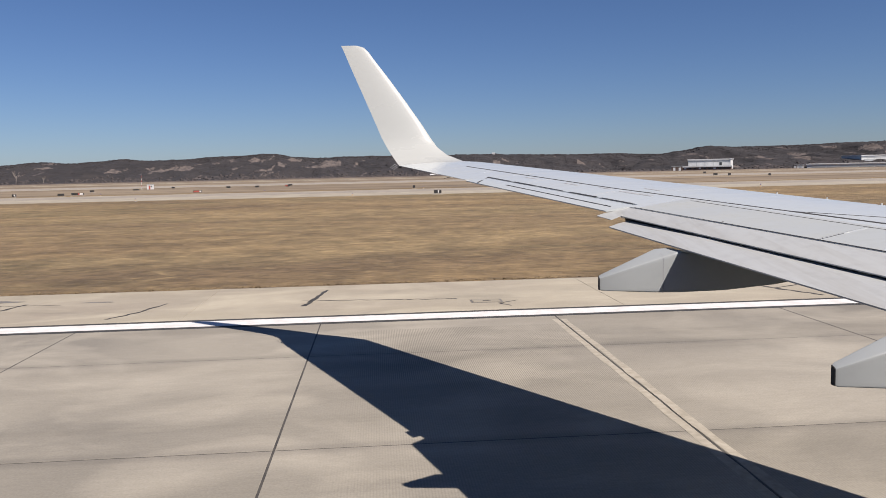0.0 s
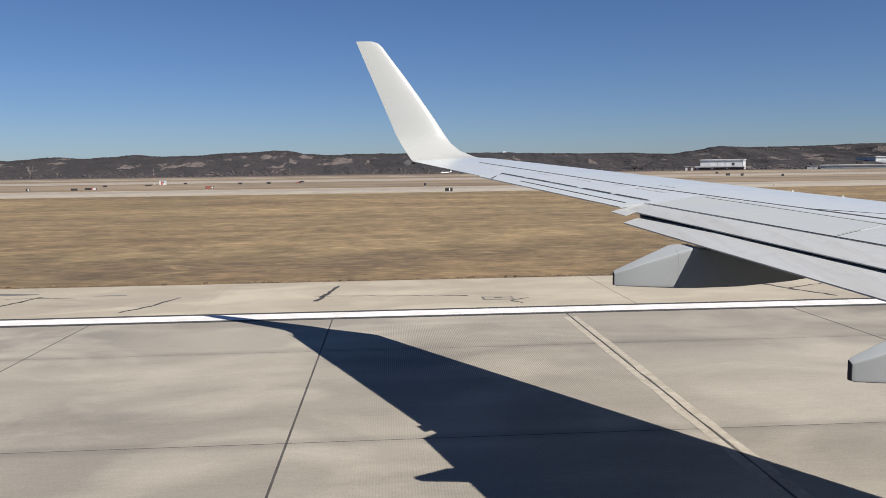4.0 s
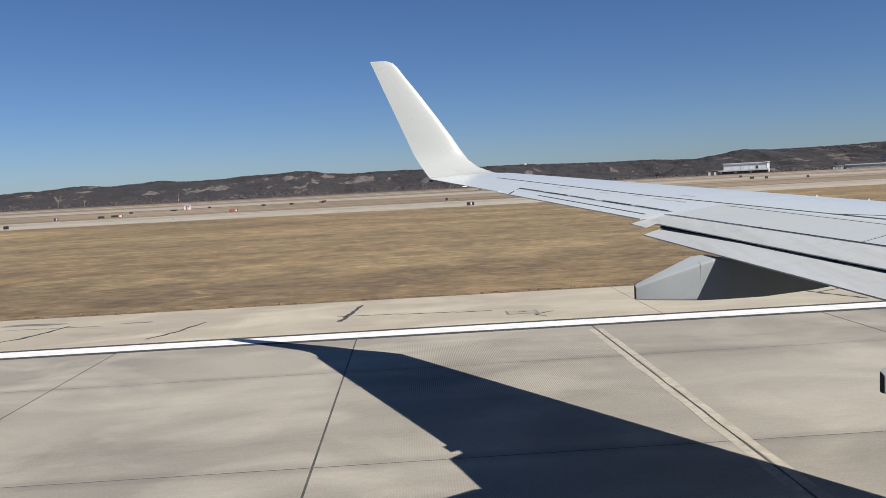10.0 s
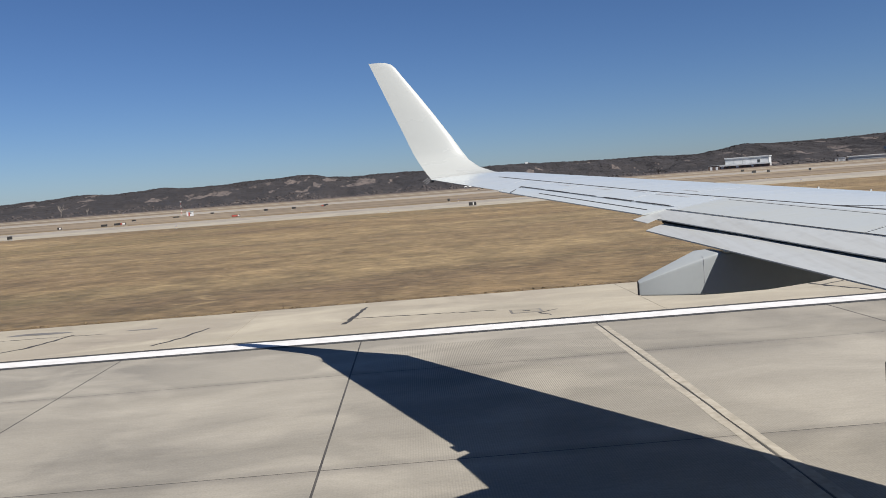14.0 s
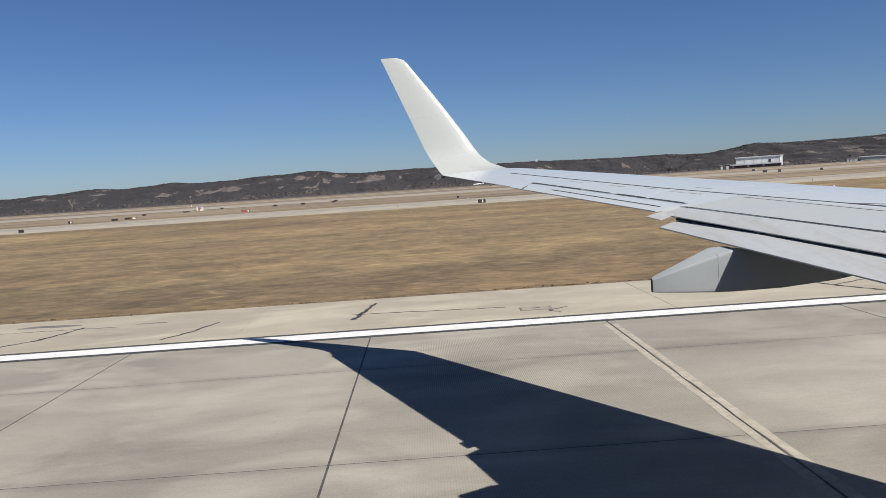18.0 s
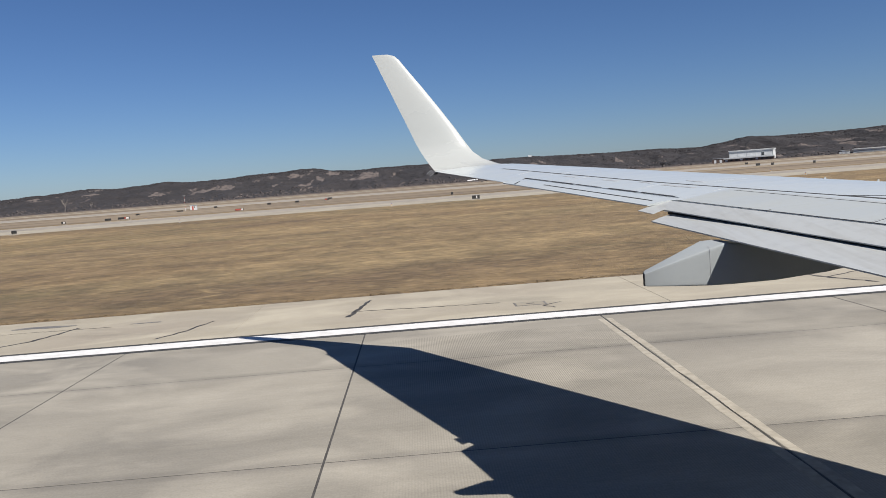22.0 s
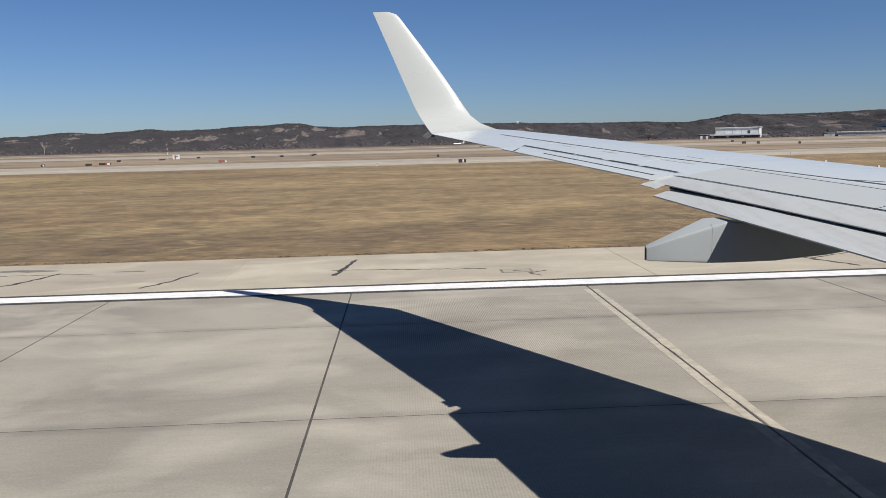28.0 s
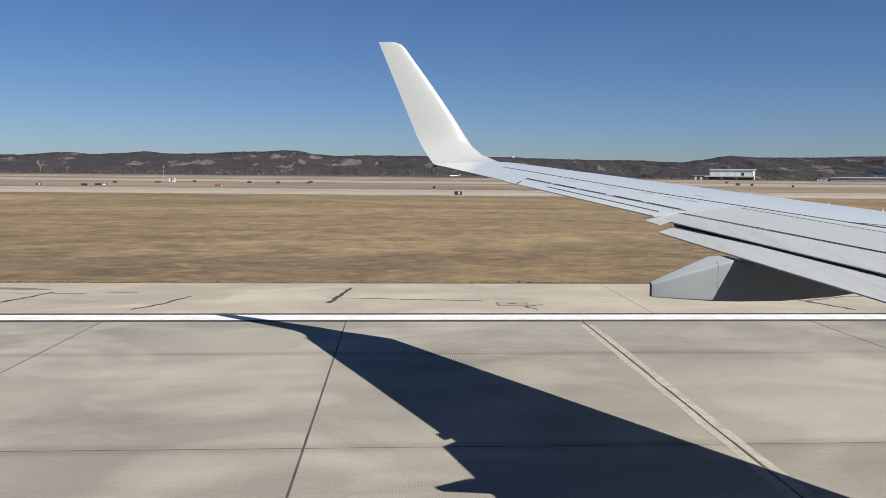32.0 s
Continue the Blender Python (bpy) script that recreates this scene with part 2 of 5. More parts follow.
def twigs(name, dark, light):
    m, nt, b = surface(name, dark, 1.0)
    g = nt.nodes.new("ShaderNodeNewGeometry")
    c = blend(nt, "MIX", g.outputs["Random Per Island"], dark, light)
    c = blend(nt, "MULTIPLY", grain(nt, place(nt, (1, 1, 0.5)), 1.3, 4, 0.35, 0.65, 0.7), c, (0.78, 0.78, 0.79))
    nt.links.new(c, b.inputs["Base Color"])
    return m


M_CROWN = twigs("bare_tree_crowns", (0.017, 0.015, 0.0165), (0.026, 0.0225, 0.0235))
M_PALE_TWIGS = twigs("pale_bare_twigs", (0.040, 0.035, 0.036), (0.066, 0.056, 0.054))


def aircraft_paint(name, colour, rough, dirt, run=(0.7, 3.0, 1)):
    m, nt, b = surface(name, colour, rough)
    at = place(nt)
    streaks = grain(nt, place(nt, run), 1.0, 5, 0.45, 0.75, 0.6)
    c = blend(nt, "MULTIPLY", streaks, colour, tuple(1 - dirt * v for v in (0.8, 0.9, 1.0)))
    c = blend(nt, "MULTIPLY", grain(nt, at, 9, 4, 0.5, 0.8), c, (1 - dirt * 0.5,) * 3)
    nt.links.new(c, b.inputs["Base Color"])
    r = nt.nodes.new("ShaderNodeMapRange")
    r.inputs["To Min"].default_value, r.inputs["To Max"].default_value = rough * 0.85, rough * 1.25
    nt.links.new(streaks, r.inputs["Value"])
    nt.links.new(r.outputs[0], b.inputs["Roughness"])
    return m


M_WING = aircraft_paint("wing_grey_paint", (0.450, 0.482, 0.487), 0.24, 0.12)
M_FLAP = aircraft_paint("flap_grey_paint", (0.385, 0.398, 0.392), 0.34, 0.24, (6.0, 0.45, 1))
M_SPOILER = aircraft_paint("spoiler_grey_paint", (0.365, 0.385, 0.378), 0.36, 0.08)
M_WINGLET = aircraft_paint("winglet_white_paint", (0.350, 0.362, 0.350), 0.30, 0.04)
M_FAIRING = aircraft_paint("fairing_grey_paint", (0.298, 0.319, 0.324), 0.4, 0.10)
# near-black for seams, small dark fittings and the painted shade between the flaps
M_SEAM_SHADE = worn("seam_and_gap_shade", (0.014, 0.014, 0.016), (0.030, 0.030, 0.032), 5.0, 0.9)
M_MARK = worn("grey_stencil", (0.27, 0.28, 0.29), (0.34, 0.35, 0.36), 5.0, 0.6)
M_RUBBER = worn("tyre_rubber", (0.03, 0.03, 0.03), (0.05, 0.05, 0.05), 6.0, 0.85)
M_STEEL = worn("gear_steel", (0.45, 0.46, 0.47), (0.36, 0.37, 0.38), 6.0, 0.4, metal=0.6)
# unseen cabin's colour, picked dark to cut bounce light into the shadow
M_UNSEEN_CABIN = aircraft_paint("unseen_cabin_dark_blue", (0.020, 0.030, 0.075), 0.35, 0.04)
M_FUSELAGE = aircraft_paint("fuselage_white_paint", (0.78, 0.78, 0.77), 0.35, 0.04)

M_SIGN_BLACK = worn("sign_black_panel", (0.02, 0.02, 0.02), (0.035, 0.034, 0.032), 3.0, 0.5)
M_SIGN_YELLOW = worn("sign_yellow_panel", (0.80, 0.50, 0.03), (0.70, 0.44, 0.04), 3.0, 0.5)
M_SIGN_RED = worn("red_panel", (0.36, 0.07, 0.05), (0.30, 0.07, 0.055), 3.0, 0.5)
M_HANGAR = worn("white_metal_cladding", (0.55, 0.56, 0.56), (0.47, 0.48, 0.48), 0.2, 0.5)
M_HANGAR_TRIM = worn("grey_metal_cladding", (0.33, 0.35, 0.36), (0.28, 0.30, 0.31), 0.2, 0.5)
M_DARK_GLASS = worn("dark_window_glass", (0.03, 0.035, 0.04), (0.05, 0.055, 0.06), 1.0, 0.15)
M_BARK = worn("pale_bark", (0.27, 0.24, 0.21), (0.19, 0.165, 0.145), 1.0, 0.9)

# ------------------------------------------------------------------ building helpers


def part(name, bm, material, parent=None, label="", smooth=False):
    me = bpy.data.meshes.new(name)
    bm.normal_update()
    bm.to_mesh(me)
    bm.free()
    me.materials.append(material)
    if smooth:
        me.polygons.foreach_set("use_smooth", [True] * len(me.polygons))
    ob = new(name, me)
    if parent:
        ob.parent = parent
    if label:
        tagged(ob, label)
    return ob


def holder(name, at=(0, 0, 0)):
    ob = new(name)
    ob.location = at
    ob.empty_display_size = 0.2
    return ob


def bm_box(x0, x1, y0, y1, z0, z1, bevel=0.0):
    bm = bmesh.new()
    bmesh.ops.create_cube(bm, size=1)
    for v in bm.verts:
        v.co = Vector(((x0 + x1) / 2 + v.co.x * (x1 - x0), (y0 + y1) / 2 + v.co.y * (y1 - y0), (z0 + z1) / 2 + v.co.z * (z1 - z0)))
    if bevel:
        bmesh.ops.bevel(bm, geom=bm.edges[:], offset=bevel, segments=2, affect="EDGES", profile=0.6)
    return bm


def bm_rod(a, b, r0, r1=None, n=12):
    """A tapered round bar from a to b."""
    a, b = Vector(a), Vector(b)
    bm = bmesh.new()
    bmesh.ops.create_cone(bm, cap_ends=True, segments=n, radius1=r0, radius2=r0 if r1 is None else r1, depth=(b - a).length)
    turn = (b - a).to_track_quat("Z", "Y").to_matrix().to_4x4()
    bm.transform(Matrix.Translation((a + b) / 2) @ turn)
    return bm


def bm_loft(rings, caps=True):
    """A skin over closed rings of equal count."""
    bm = bmesh.new()
    vs = [[bm.verts.new(p) for p in ring] for ring in rings]
    n = len(vs[0])
    for r, s in zip(vs, vs[1:]):
        for i in range(n):
            bm.faces.new((r[i], r[(i + 1) % n], s[(i + 1) % n], s[i]))
    if caps:
        bm.faces.new(vs[0])
        bm.faces.new(vs[-1][::-1])
    bmesh.ops.recalc_face_normals(bm, faces=bm.faces[:])
    return bm


def bm_join(*parts):
    out = bmesh.new()
    for p in parts:
        me = bpy.data.meshes.new("tmp")
        p.to_mesh(me)
        p.free()
        out.from_mesh(me)
        bpy.data.meshes.remove(me)
    return out


def sharpen(ob, degrees=35):
    """Smooth shading, but for edges sharper than that."""
    me = ob.data
    bm = bmesh.new()
    bm.from_mesh(me)
    for f in bm.faces:
        f.smooth = True
    for e in bm.edges:
        e.smooth = len(e.link_faces) == 2 and e.calc_face_angle(0) < radians(degrees)
    bm.to_mesh(me)
    bm.free()
    return ob


# ------------------------------------------------------------------ ground and distance
PAVED_END = 26.6       # outer edge of the shoulder
RUNWAY_Y = (-24.6, 20.95)

bm = bmesh.new()
xs = [-4600, -1500, -400, -120, -40, 0, 40, 120, 400, 1500, 4600]
ys = [-4000, -600, -120, -40, 0, 15, 26, 40, 80, 160, 320, 700, 1500, 4600]
grid = [[bm.verts.new((x, y, -0.045)) for x in xs] for y in ys]
for r, s in zip(grid, grid[1:]):
    for i in range(len(xs) - 1):
        bm.faces.new((r[i], r[i + 1], s[i + 1], s[i]))
tagged(part("ground", bm, M_GRASS), "flat airfield of dry tan winter grass", "ground", kind="structure")

bed = part("runway", bm_box(-1500, 1500, *RUNWAY_Y, -0.30, -0.003), M_SEALANT)
tagged(bed, "grey-tan concrete runway with dark sealed joints", "runway", kind="structure")
shoulder = part("runway_shoulder", bm_box(-1500, 1500, 20.97, PAVED_END, -0.30, -0.02), M_SEALANT)
tagged(shoulder, "pale concrete runway shoulder with tarred cracks", "pavement", kind="structure")

TAXI = (("taxiway", 134.5, 150, M_SHOULDER, "pale concrete taxiway across the dry grass"), ("taxiway", 150.1, 168.5, M_TAXI, "brownish worn half of the concrete taxiway"),
        ("taxiway", 281, 334, M_TAXI, "wide concrete taxiway far across the grass"),
        ("taxiway", 430, 452, M_SHOULDER, "distant narrow strip of pale concrete"))
for name, y0, y1, m, label in TAXI:
    tagged(part(name, bm_box(-1900, 1900, y0, y1, -0.3, -0.02), m), label, "taxiway", kind="structure")
for y0, y1 in ((131, 134.4), (168.6, 172), (276, 280.9), (334.1, 339)):
    tagged(part("taxiway_shoulder", bm_box(-1900, 1900, y0, y1, -0.3, -0.014), M_SHOULDER), "pale concrete edge strip of a taxiway", "pavement", kind="structure")
for y0, y1 in ((182, 268), (346, 425), (456, 516), (536, 574)):
    tagged(part("field", bm_box(-1900, 1900, y0, y1, -0.3, -0.03), M_FIELD), "thin bleached grass and gravel between the strips", "field", kind="structure")
stripe = part("road", bm_box(-1900, 1900, 520, 532, -0.3, -0.02), M_SHOULDER)
tagged(stripe, "thin pale perimeter road before the hills", "road", kind="structure")


M_BRUSH = worn("dark_brush_soil", (0.062, 0.047, 0.038), (0.10, 0.075, 0.057), 0.05, 0.95)
tagged(part("field", bm_box(-1900, 1900, 575, 700, -0.3, -0.012), M_BRUSH), "dark belt of brown brush at the foot of the bluffs", "field", kind="structure")


def crest(az):
    """Height of the hills' skyline over eye level, as an angle, along the compass of the airfield."""
    knots = ((-90, 0.8), (-45, 0.8), (-27.2, 0.76), (-24.6, 0.92), (-21.7, 1.10), (-20, 1.00), (-18.5, 1.08), (-17, 1.21), (-15.5, 1.06), (-13.3, 1.16), (-10.8, 1.33),
             (-7.1, 1.39), (-5.6, 1.20), (-4, 1.12), (-2, 1.17), (5, 1.16), (10, 1.12), (14.4, 1.02), (17, 1.0), (19.7, 0.90), (21.3, 1.06), (23.4, 1.27), (24.9, 1.20),
             (28.3, 1.24), (31, 1.32), (50, 1.3), (90, 0.9))
    for (a, e), (b, g) in zip(knots, knots[1:]):
        if a <= az <= b:
            k = (az - a) / (b - a)
            k = k * k * (3 - 2 * k)
            return radians(e + (g - e) * k)
    return radians(0.9)


FOOT, CREST = 690, 1040    # distance of the bluffs' foot and of their skyline


def recede(az):
    """The bluffs run on beside the airfield: past a bearing of 33 degrees their distance grows."""
    w = max(0.0, min(1.0, (abs(az) - 33) / 5))
    return 1 + (730 / (FOOT * math.cos(radians(az))) - 1) * w * w * (3 - 2 * w)


def hill_height(az, d):
    """Ground height at a bearing and a distance."""
    rise = max(0.0, min(1.0, (d - FOOT) / (CREST - FOOT)))
    ease = 0.5 * rise + 0.5 * rise * rise * (3 - 2 * rise)
    top = CREST * math.tan(crest(az)) + 3.3
    x, y = d * math.sin(radians(az)), d * math.cos(radians(az))
    rough = noise.fractal(Vector((x / 150, y / 150, 0.3)), 0.9, 2.1, 5)
    spur = noise.fractal(Vector((x / 58, y / 170, 4.0)), 0.8, 2.2, 4)
    knob = noise.fractal(Vector((x / 17, y / 50, 7.0)), 0.9, 2.1, 3)
    slope = rise * (1 - rise) * 4
    return -0.4 + ease * (top + 1.1 * rough * min(1, rise * 2) + 0.45 * knob) + slope * (8.0 * spur - 1.5 + 1.5 * knob)


# slips of bare loess: bearing, half width, place between foot and crest, half height, strength
SLIPS = ((-25.1, 0.7, 0.72, 0.13, 0.9), (-21.5, 0.6, 0.74, 0.12, 0.9), (-17.7, 0.7, 0.52, 0.10, 1.0), (-14.0, 1.7, 0.58, 0.15, 1.0), (-11.1, 0.4, 0.70, 0.08, 1.0),
         (-8.7, 1.7, 0.78, 0.08, 1.1), (-6.8, 0.4, 0.64, 0.14, 1.1), (-5.7, 0.9, 0.82, 0.09, 1.1), (-3.5, 1.1, 0.62, 0.18, 1.2), (-7.6, 1.1, 0.30, 0.10, 0.7),
         (8.0, 1.5, 0.60, 0.10, 0.7), (17.4, 0.5, 0.55, 0.07, 0.9), (25.9, 0.9, 0.50, 0.12, 0.75), (28.7, 1.0, 0.60, 0.16, 0.95), (30.3, 0.7, 0.77, 0.10, 1.0), (33, 1.5, 0.6, 0.14, 0.9), (-30, 2, 0.6, 0.14, 0.9))


def bare(az, d, z):
    """How far the loess shows through the woods: craggy slips, broken by scrub."""
    k = ((z - 3.7) / d + 0.0061) / (crest(az) + 0.0061)
    g = max(p * math.exp(-((az - a) / w) ** 2 - ((k - m) / h) ** 2) for a, w, m, h, p in SLIPS)
    x, y = d * math.sin(radians(az)), d * math.cos(radians(az))
    n = noise.fractal(Vector((x / 10, y / 70, 21.0)), 0.8, 2.2, 4)
    return g + 1.15 * n - 0.74


bm = bmesh.new()
azs = [-80, -70, -60, -52, *[-45 + 0.1 * i for i in range(901)], 52, 60, 70, 80]
ds = [640, FOOT, *range(FOOT + 5, CREST, 5), CREST, 1120, 1700]
grid = [[bm.verts.new((d * recede(a) * math.sin(radians(a)), d * recede(a) * math.cos(radians(a)), hill_height(a, min(d, CREST)) * (1.0 if d <= CREST else 0.9 if d < 1500 else 0.4))) for a in azs] for d in ds]
for d, r, s in zip(ds, grid, grid[1:]):
    for i in range(len(azs) - 1):
        f = bm.faces.new((r[i], r[i + 1], s[i + 1], s[i]))
        f.material_index = int(FOOT + 10 < d < CREST - 12 and bare(azs[i], d, r[i].co.z) > 0.0)
hills = part("hills", bm, M_WOODS, smooth=True)
hills.data.materials.append(M_LOESS)
tagged(hills, "low brown bluffs with bare woods and tan soil scars", "hills", kind="structure")


def crowns(name, count, near, reach, wide, tall, material, label, seed, power=0.8, sift=True):
    """Leafless trees over the bluffs: ragged narrow domes of twigs, thin where the soil shows, in one mesh."""
    rnd = random.Random(seed)
    verts, faces, made = [], [], 0
    while made < count:
        az = rnd.uniform(-42, 44)
        d = near + reach * rnd.random() ** power
        x, y = d * recede(az) * math.sin(radians(az)), d * recede(az) * math.cos(radians(az))
        z = hill_height(az, d)
        if sift and bare(az, d, z) > 0.12 * rnd.random() - 0.06:
            continue
        if not sift and noise.noise(Vector((x / 40, y / 40, 3.0))) < rnd.uniform(-0.5, 0.1):
            continue
        w, h = rnd.uniform(*wide), rnd.uniform(*tall)
        k, turn = len(verts), rnd.uniform(0, 6.28)
        for ring, (rr, zz) in enumerate(((0.8, 0.0), (1.0, 0.45), (0.72, 0.82))):
            for j in range(6):
                a = turn + j * 1.047 + ring * 0.5
                q = w * rr * rnd.uniform(0.55, 1.3)
                verts.append((x + q * math.cos(a), y + q * math.sin(a), z + h * zz * rnd.uniform(0.8, 1.18) - (0.3 if ring else 0.3 + 0.25 * w)))
        verts.append((x, y, z + h * 0.96))
        for ring in (0, 6):
            for j in range(6):
                p, q = k + ring + j, k + ring + (j + 1) % 6
                faces.append((p, q, q + 6, p + 6))
        faces += [(k + 12 + j, k + 12 + (j + 1) % 6, k + 18) for j in range(6)]
        made += 1
    me = bpy.data.meshes.new(name)
    me.from_pydata(verts, [], faces)
    me.shade_smooth()
    me.materials.append(material)
    tagged(new(name, me), label, "woods", kind="stuff")


crowns("slope_woods", 22000, FOOT + 5, CREST - FOOT - 40, (0.5, 1.1), (0.15, 0.45), M_CROWN, "leafless grey-brown woods on the bluffs", 5)
crowns("ridge_woods", 9000, CREST - 60, 62, (0.7, 1.9), (0.25, 0.95), M_CROWN, "leafless trees along the bluffs' crest", 6)
crowns("tree_belt", 2600, FOOT + 2, 70, (0.8, 1.9), (0.5, 1.5), M_PALE_TWIGS, "pale bare trees at the foot of the bluffs", 9, 1.6, False)

# ------------------------------------------------------------------ markings on the runway
line = part("runway_side_stripe", bm_box(-1500, 1500, EDGE_LINE - 0.59, EDGE_LINE + 0.59, -0.05, 0.004), M_BLACK_PAINT)
tagged(line, "white runway side stripe with thin black borders", "marking", kind="structure")
part("stripe_paint", bm_box(-1500, 1500, EDGE_LINE - 0.35, EDGE_LINE + 0.35, -0.04, 0.009), M_WHITE_PAINT, line, "white paint band")

# ------------------------------------------------------------------ the airliner
plane = holder("airliner", (0, -1.66, 0))
tagged(plane, "white and grey twin-jet airliner standing on the runway", "airplane")
PLANE_INV = Matrix.Translation((0, 1.66, 0))


def fitted(name, bm, material, parent=plane, label="", smooth=False):
    """A part whose mesh is given in world metres, under the airliner."""
    ob = part(name, bm, material, parent, label, smooth)
    if parent is plane:
        ob.matrix_parent_inverse = PLANE_INV
    return ob


def z_ref(y):
    return 3.85 - 0.098 * (15.0 - y)


def x_le(y):
    return 2.53 + 0.57 * (14.5 - y)


def x_te(y):
    return 0.40 + 0.357 * (15.0 - y)


def x_hinge(y):
    return 1.71 + 0.379 * (12.34 - y)


def x_spoiler_end(y):
    return 2.88 + 0.415 * (8.86 - y)


def x_gap(y):
    return 2.69 + 0.335 * (8.70 - y)


def x_flap_te(y):
    return 2.48 + 0.25 * (8.42 - y)


def foil(y, x):
    """Upper and lower height of the clean wing at a place of its plan."""
    c = x_le(y) - x_te(y)
    s = max(0.0, min(1.0, (x_le(y) - x) / c))
    yt = 5 * 0.108 * c * (0.2969 * s ** 0.5 - 0.126 * s - 0.3516 * s * s + 0.2843 * s ** 3 - 0.1015 * s ** 4)
    mid = z_ref(y) - 0.035 * c * (1 - s)
    return mid + yt, mid - yt * 0.95


def wing_ring(y, back):
    ss = [(1 - math.cos(math.pi * i / 16)) / 2 for i in range(17)]
    lead = x_le(y)
    xs_ = [lead + (back - lead) * s for s in ss]
    up = [(x, y, foil(y, x)[0]) for x in xs_]
    low = [(x, y, foil(y, x)[1]) for x in xs_[1:]]
    return up[::-1] + low


def wing_panel(y0, y1, back, n=6, label=""):
    rings = [wing_ring(y0 + (y1 - y0) * i / n, back(y0 + (y1 - y0) * i / n)) for i in range(n + 1)]
    return sharpen(fitted("wing_panel", bm_loft(rings), M_WING, label=label))


wing_panel(0.1, 8.99, x_spoiler_end, 8, "light grey inboard wing skin")
wing_panel(8.98, 12.345, x_hinge, 5, "light grey mid wing skin")
wing_panel(12.345, 15.0, x_te, 4, "light grey outer wing skin")


def surface_part(name, y0, y1, front, back, zf, zb, tf, tb, material, label, n=5, rake=0.0):
    """A hinged control surface: a tapered slab whose nose lies zf and tail zb over the wing's reference plane; rake carries its outer nose corner outboard."""
    rings = []
    for i in range(n + 1):
        y = y0 + (y1 - y0) * i / n
        f, b, r = front(y), back(y), z_ref(y)
        top = [(f + (b - f) * s, y + rake * (1 - s) * (i // n), r + zf(y) + (zb(y) - zf(y)) * s + 0.010 * math.sin(math.pi * s)) for s in (0, 0.15, 0.4, 0.7, 1)]
        low = [(f + (b - f) * s, y + rake * (1 - s) * (i // n), r + zf(y) + (zb(y) - zf(y)) * s - tf + (tf - tb) * s) for s in (1, 0.6, 0.15)]
        nose = [(f + 0.05, y + rake * (i // n), r + zf(y) - tf * 0.5)]
        rings.append(top + low + nose)
    return sharpen(fitted(name, bm_loft(rings), material, label=label), 40)


def over(fn):
    """Height of the upper skin over the reference plane along a line of the plan."""
    return lambda y: foil(y, fn(y))[0] - z_ref(y)


surface_part("aileron", 8.91, 12.335, lambda y: x_hinge(y) - 0.035, x_te, lambda y: over(x_hinge)(y) - 0.004, lambda y: -0.01, 0.03, 0.012, M_WING,
                       "light grey aileron with a trim tab")
surface_part("flap", 0.3, 8.97, lambda y: x_spoiler_end(y) + 0.004, x_gap, lambda y: over(x_spoiler_end)(y) - 0.008, lambda y: -0.040, 0.14, 0.010, M_FLAP,
                    "grey forward flap segment", 8)
surface_part("flap", 0.3, 8.44, lambda y: x_gap(y) + 0.16, x_flap_te, lambda y: -0.068 + 0.006 * max(0.0, y - 6.0), lambda y: -0.112, 0.10, 0.012, M_FLAP,
                   "grey aft flap segment, slightly lowered", 8, 0.36)


# dark sheet painted as the shade in the slot between the two flap segments
surface_part("flap_slot_shade", 0.3, 8.72, lambda y: x_gap(y) + 0.16, lambda y: x_gap(y) + 0.06, lambda y: -0.042, lambda y: -0.036, 0.06, 0.06, M_SEAM_SHADE, "dark sheet painted as the shade between the flap segments", 6)
# fixed corner between aileron and flap
def fore_height(y, x):
    """Upper face of the forward flap segment, carried on past its ends."""
    f, b = x_spoiler_end(y) + 0.004, x_gap(y)
    if x > f:
        return foil(y, x)[0] + 0.006
    k = (x - f) / (b - f)
    z0 = over(x_spoiler_end)(y) - 0.008
    return z_ref(y) + z0 + (-0.040 - z0) * k + 0.006


PLATE = ((2.84, 8.985, fore_height(8.985, 2.84)), (2.469, 8.90, 3.194), (2.559, 8.655, 3.160), (2.70, 8.70, fore_height(8.70, 2.70)), (2.84, 8.76, fore_height(8.76, 2.84)))
rings = [[(x, y, z + dz) for x, y, z in PLATE] for dz in (-0.003, -0.009)]
fitted("flap_end_plate", bm_loft(rings), M_FLAP, label="pointed grey plate at the flap's outer end")


# the blended winglet: y, z, trailing x, leading x, lean of the section from flat to upright
WINGLET = ((15.0, 3.85, 0.40, 2.245, 4), (15.2, 3.875, 0.385, 1.99, 8), (15.4, 3.935, 0.35, 1.69, 18), (15.58, 4.05, 0.28, 1.37, 34), (15.72, 4.21, 0.19, 1.18, 52),
           (15.80, 4.40, 0.095, 1.05, 66), (15.87, 4.67, -0.012, 0.885, 75), (15.97, 5.10, -0.187, 0.60, 77), (16.08, 5.55, -0.37, 0.29, 77),
           (16.18, 5.95, -0.533, 0.0, 77), (16.225, 6.13, -0.605, -0.125, 77), (16.245, 6.21, -0.64, -0.205, 77), (16.255, 6.25, -0.655, -0.33, 77))
rings = []
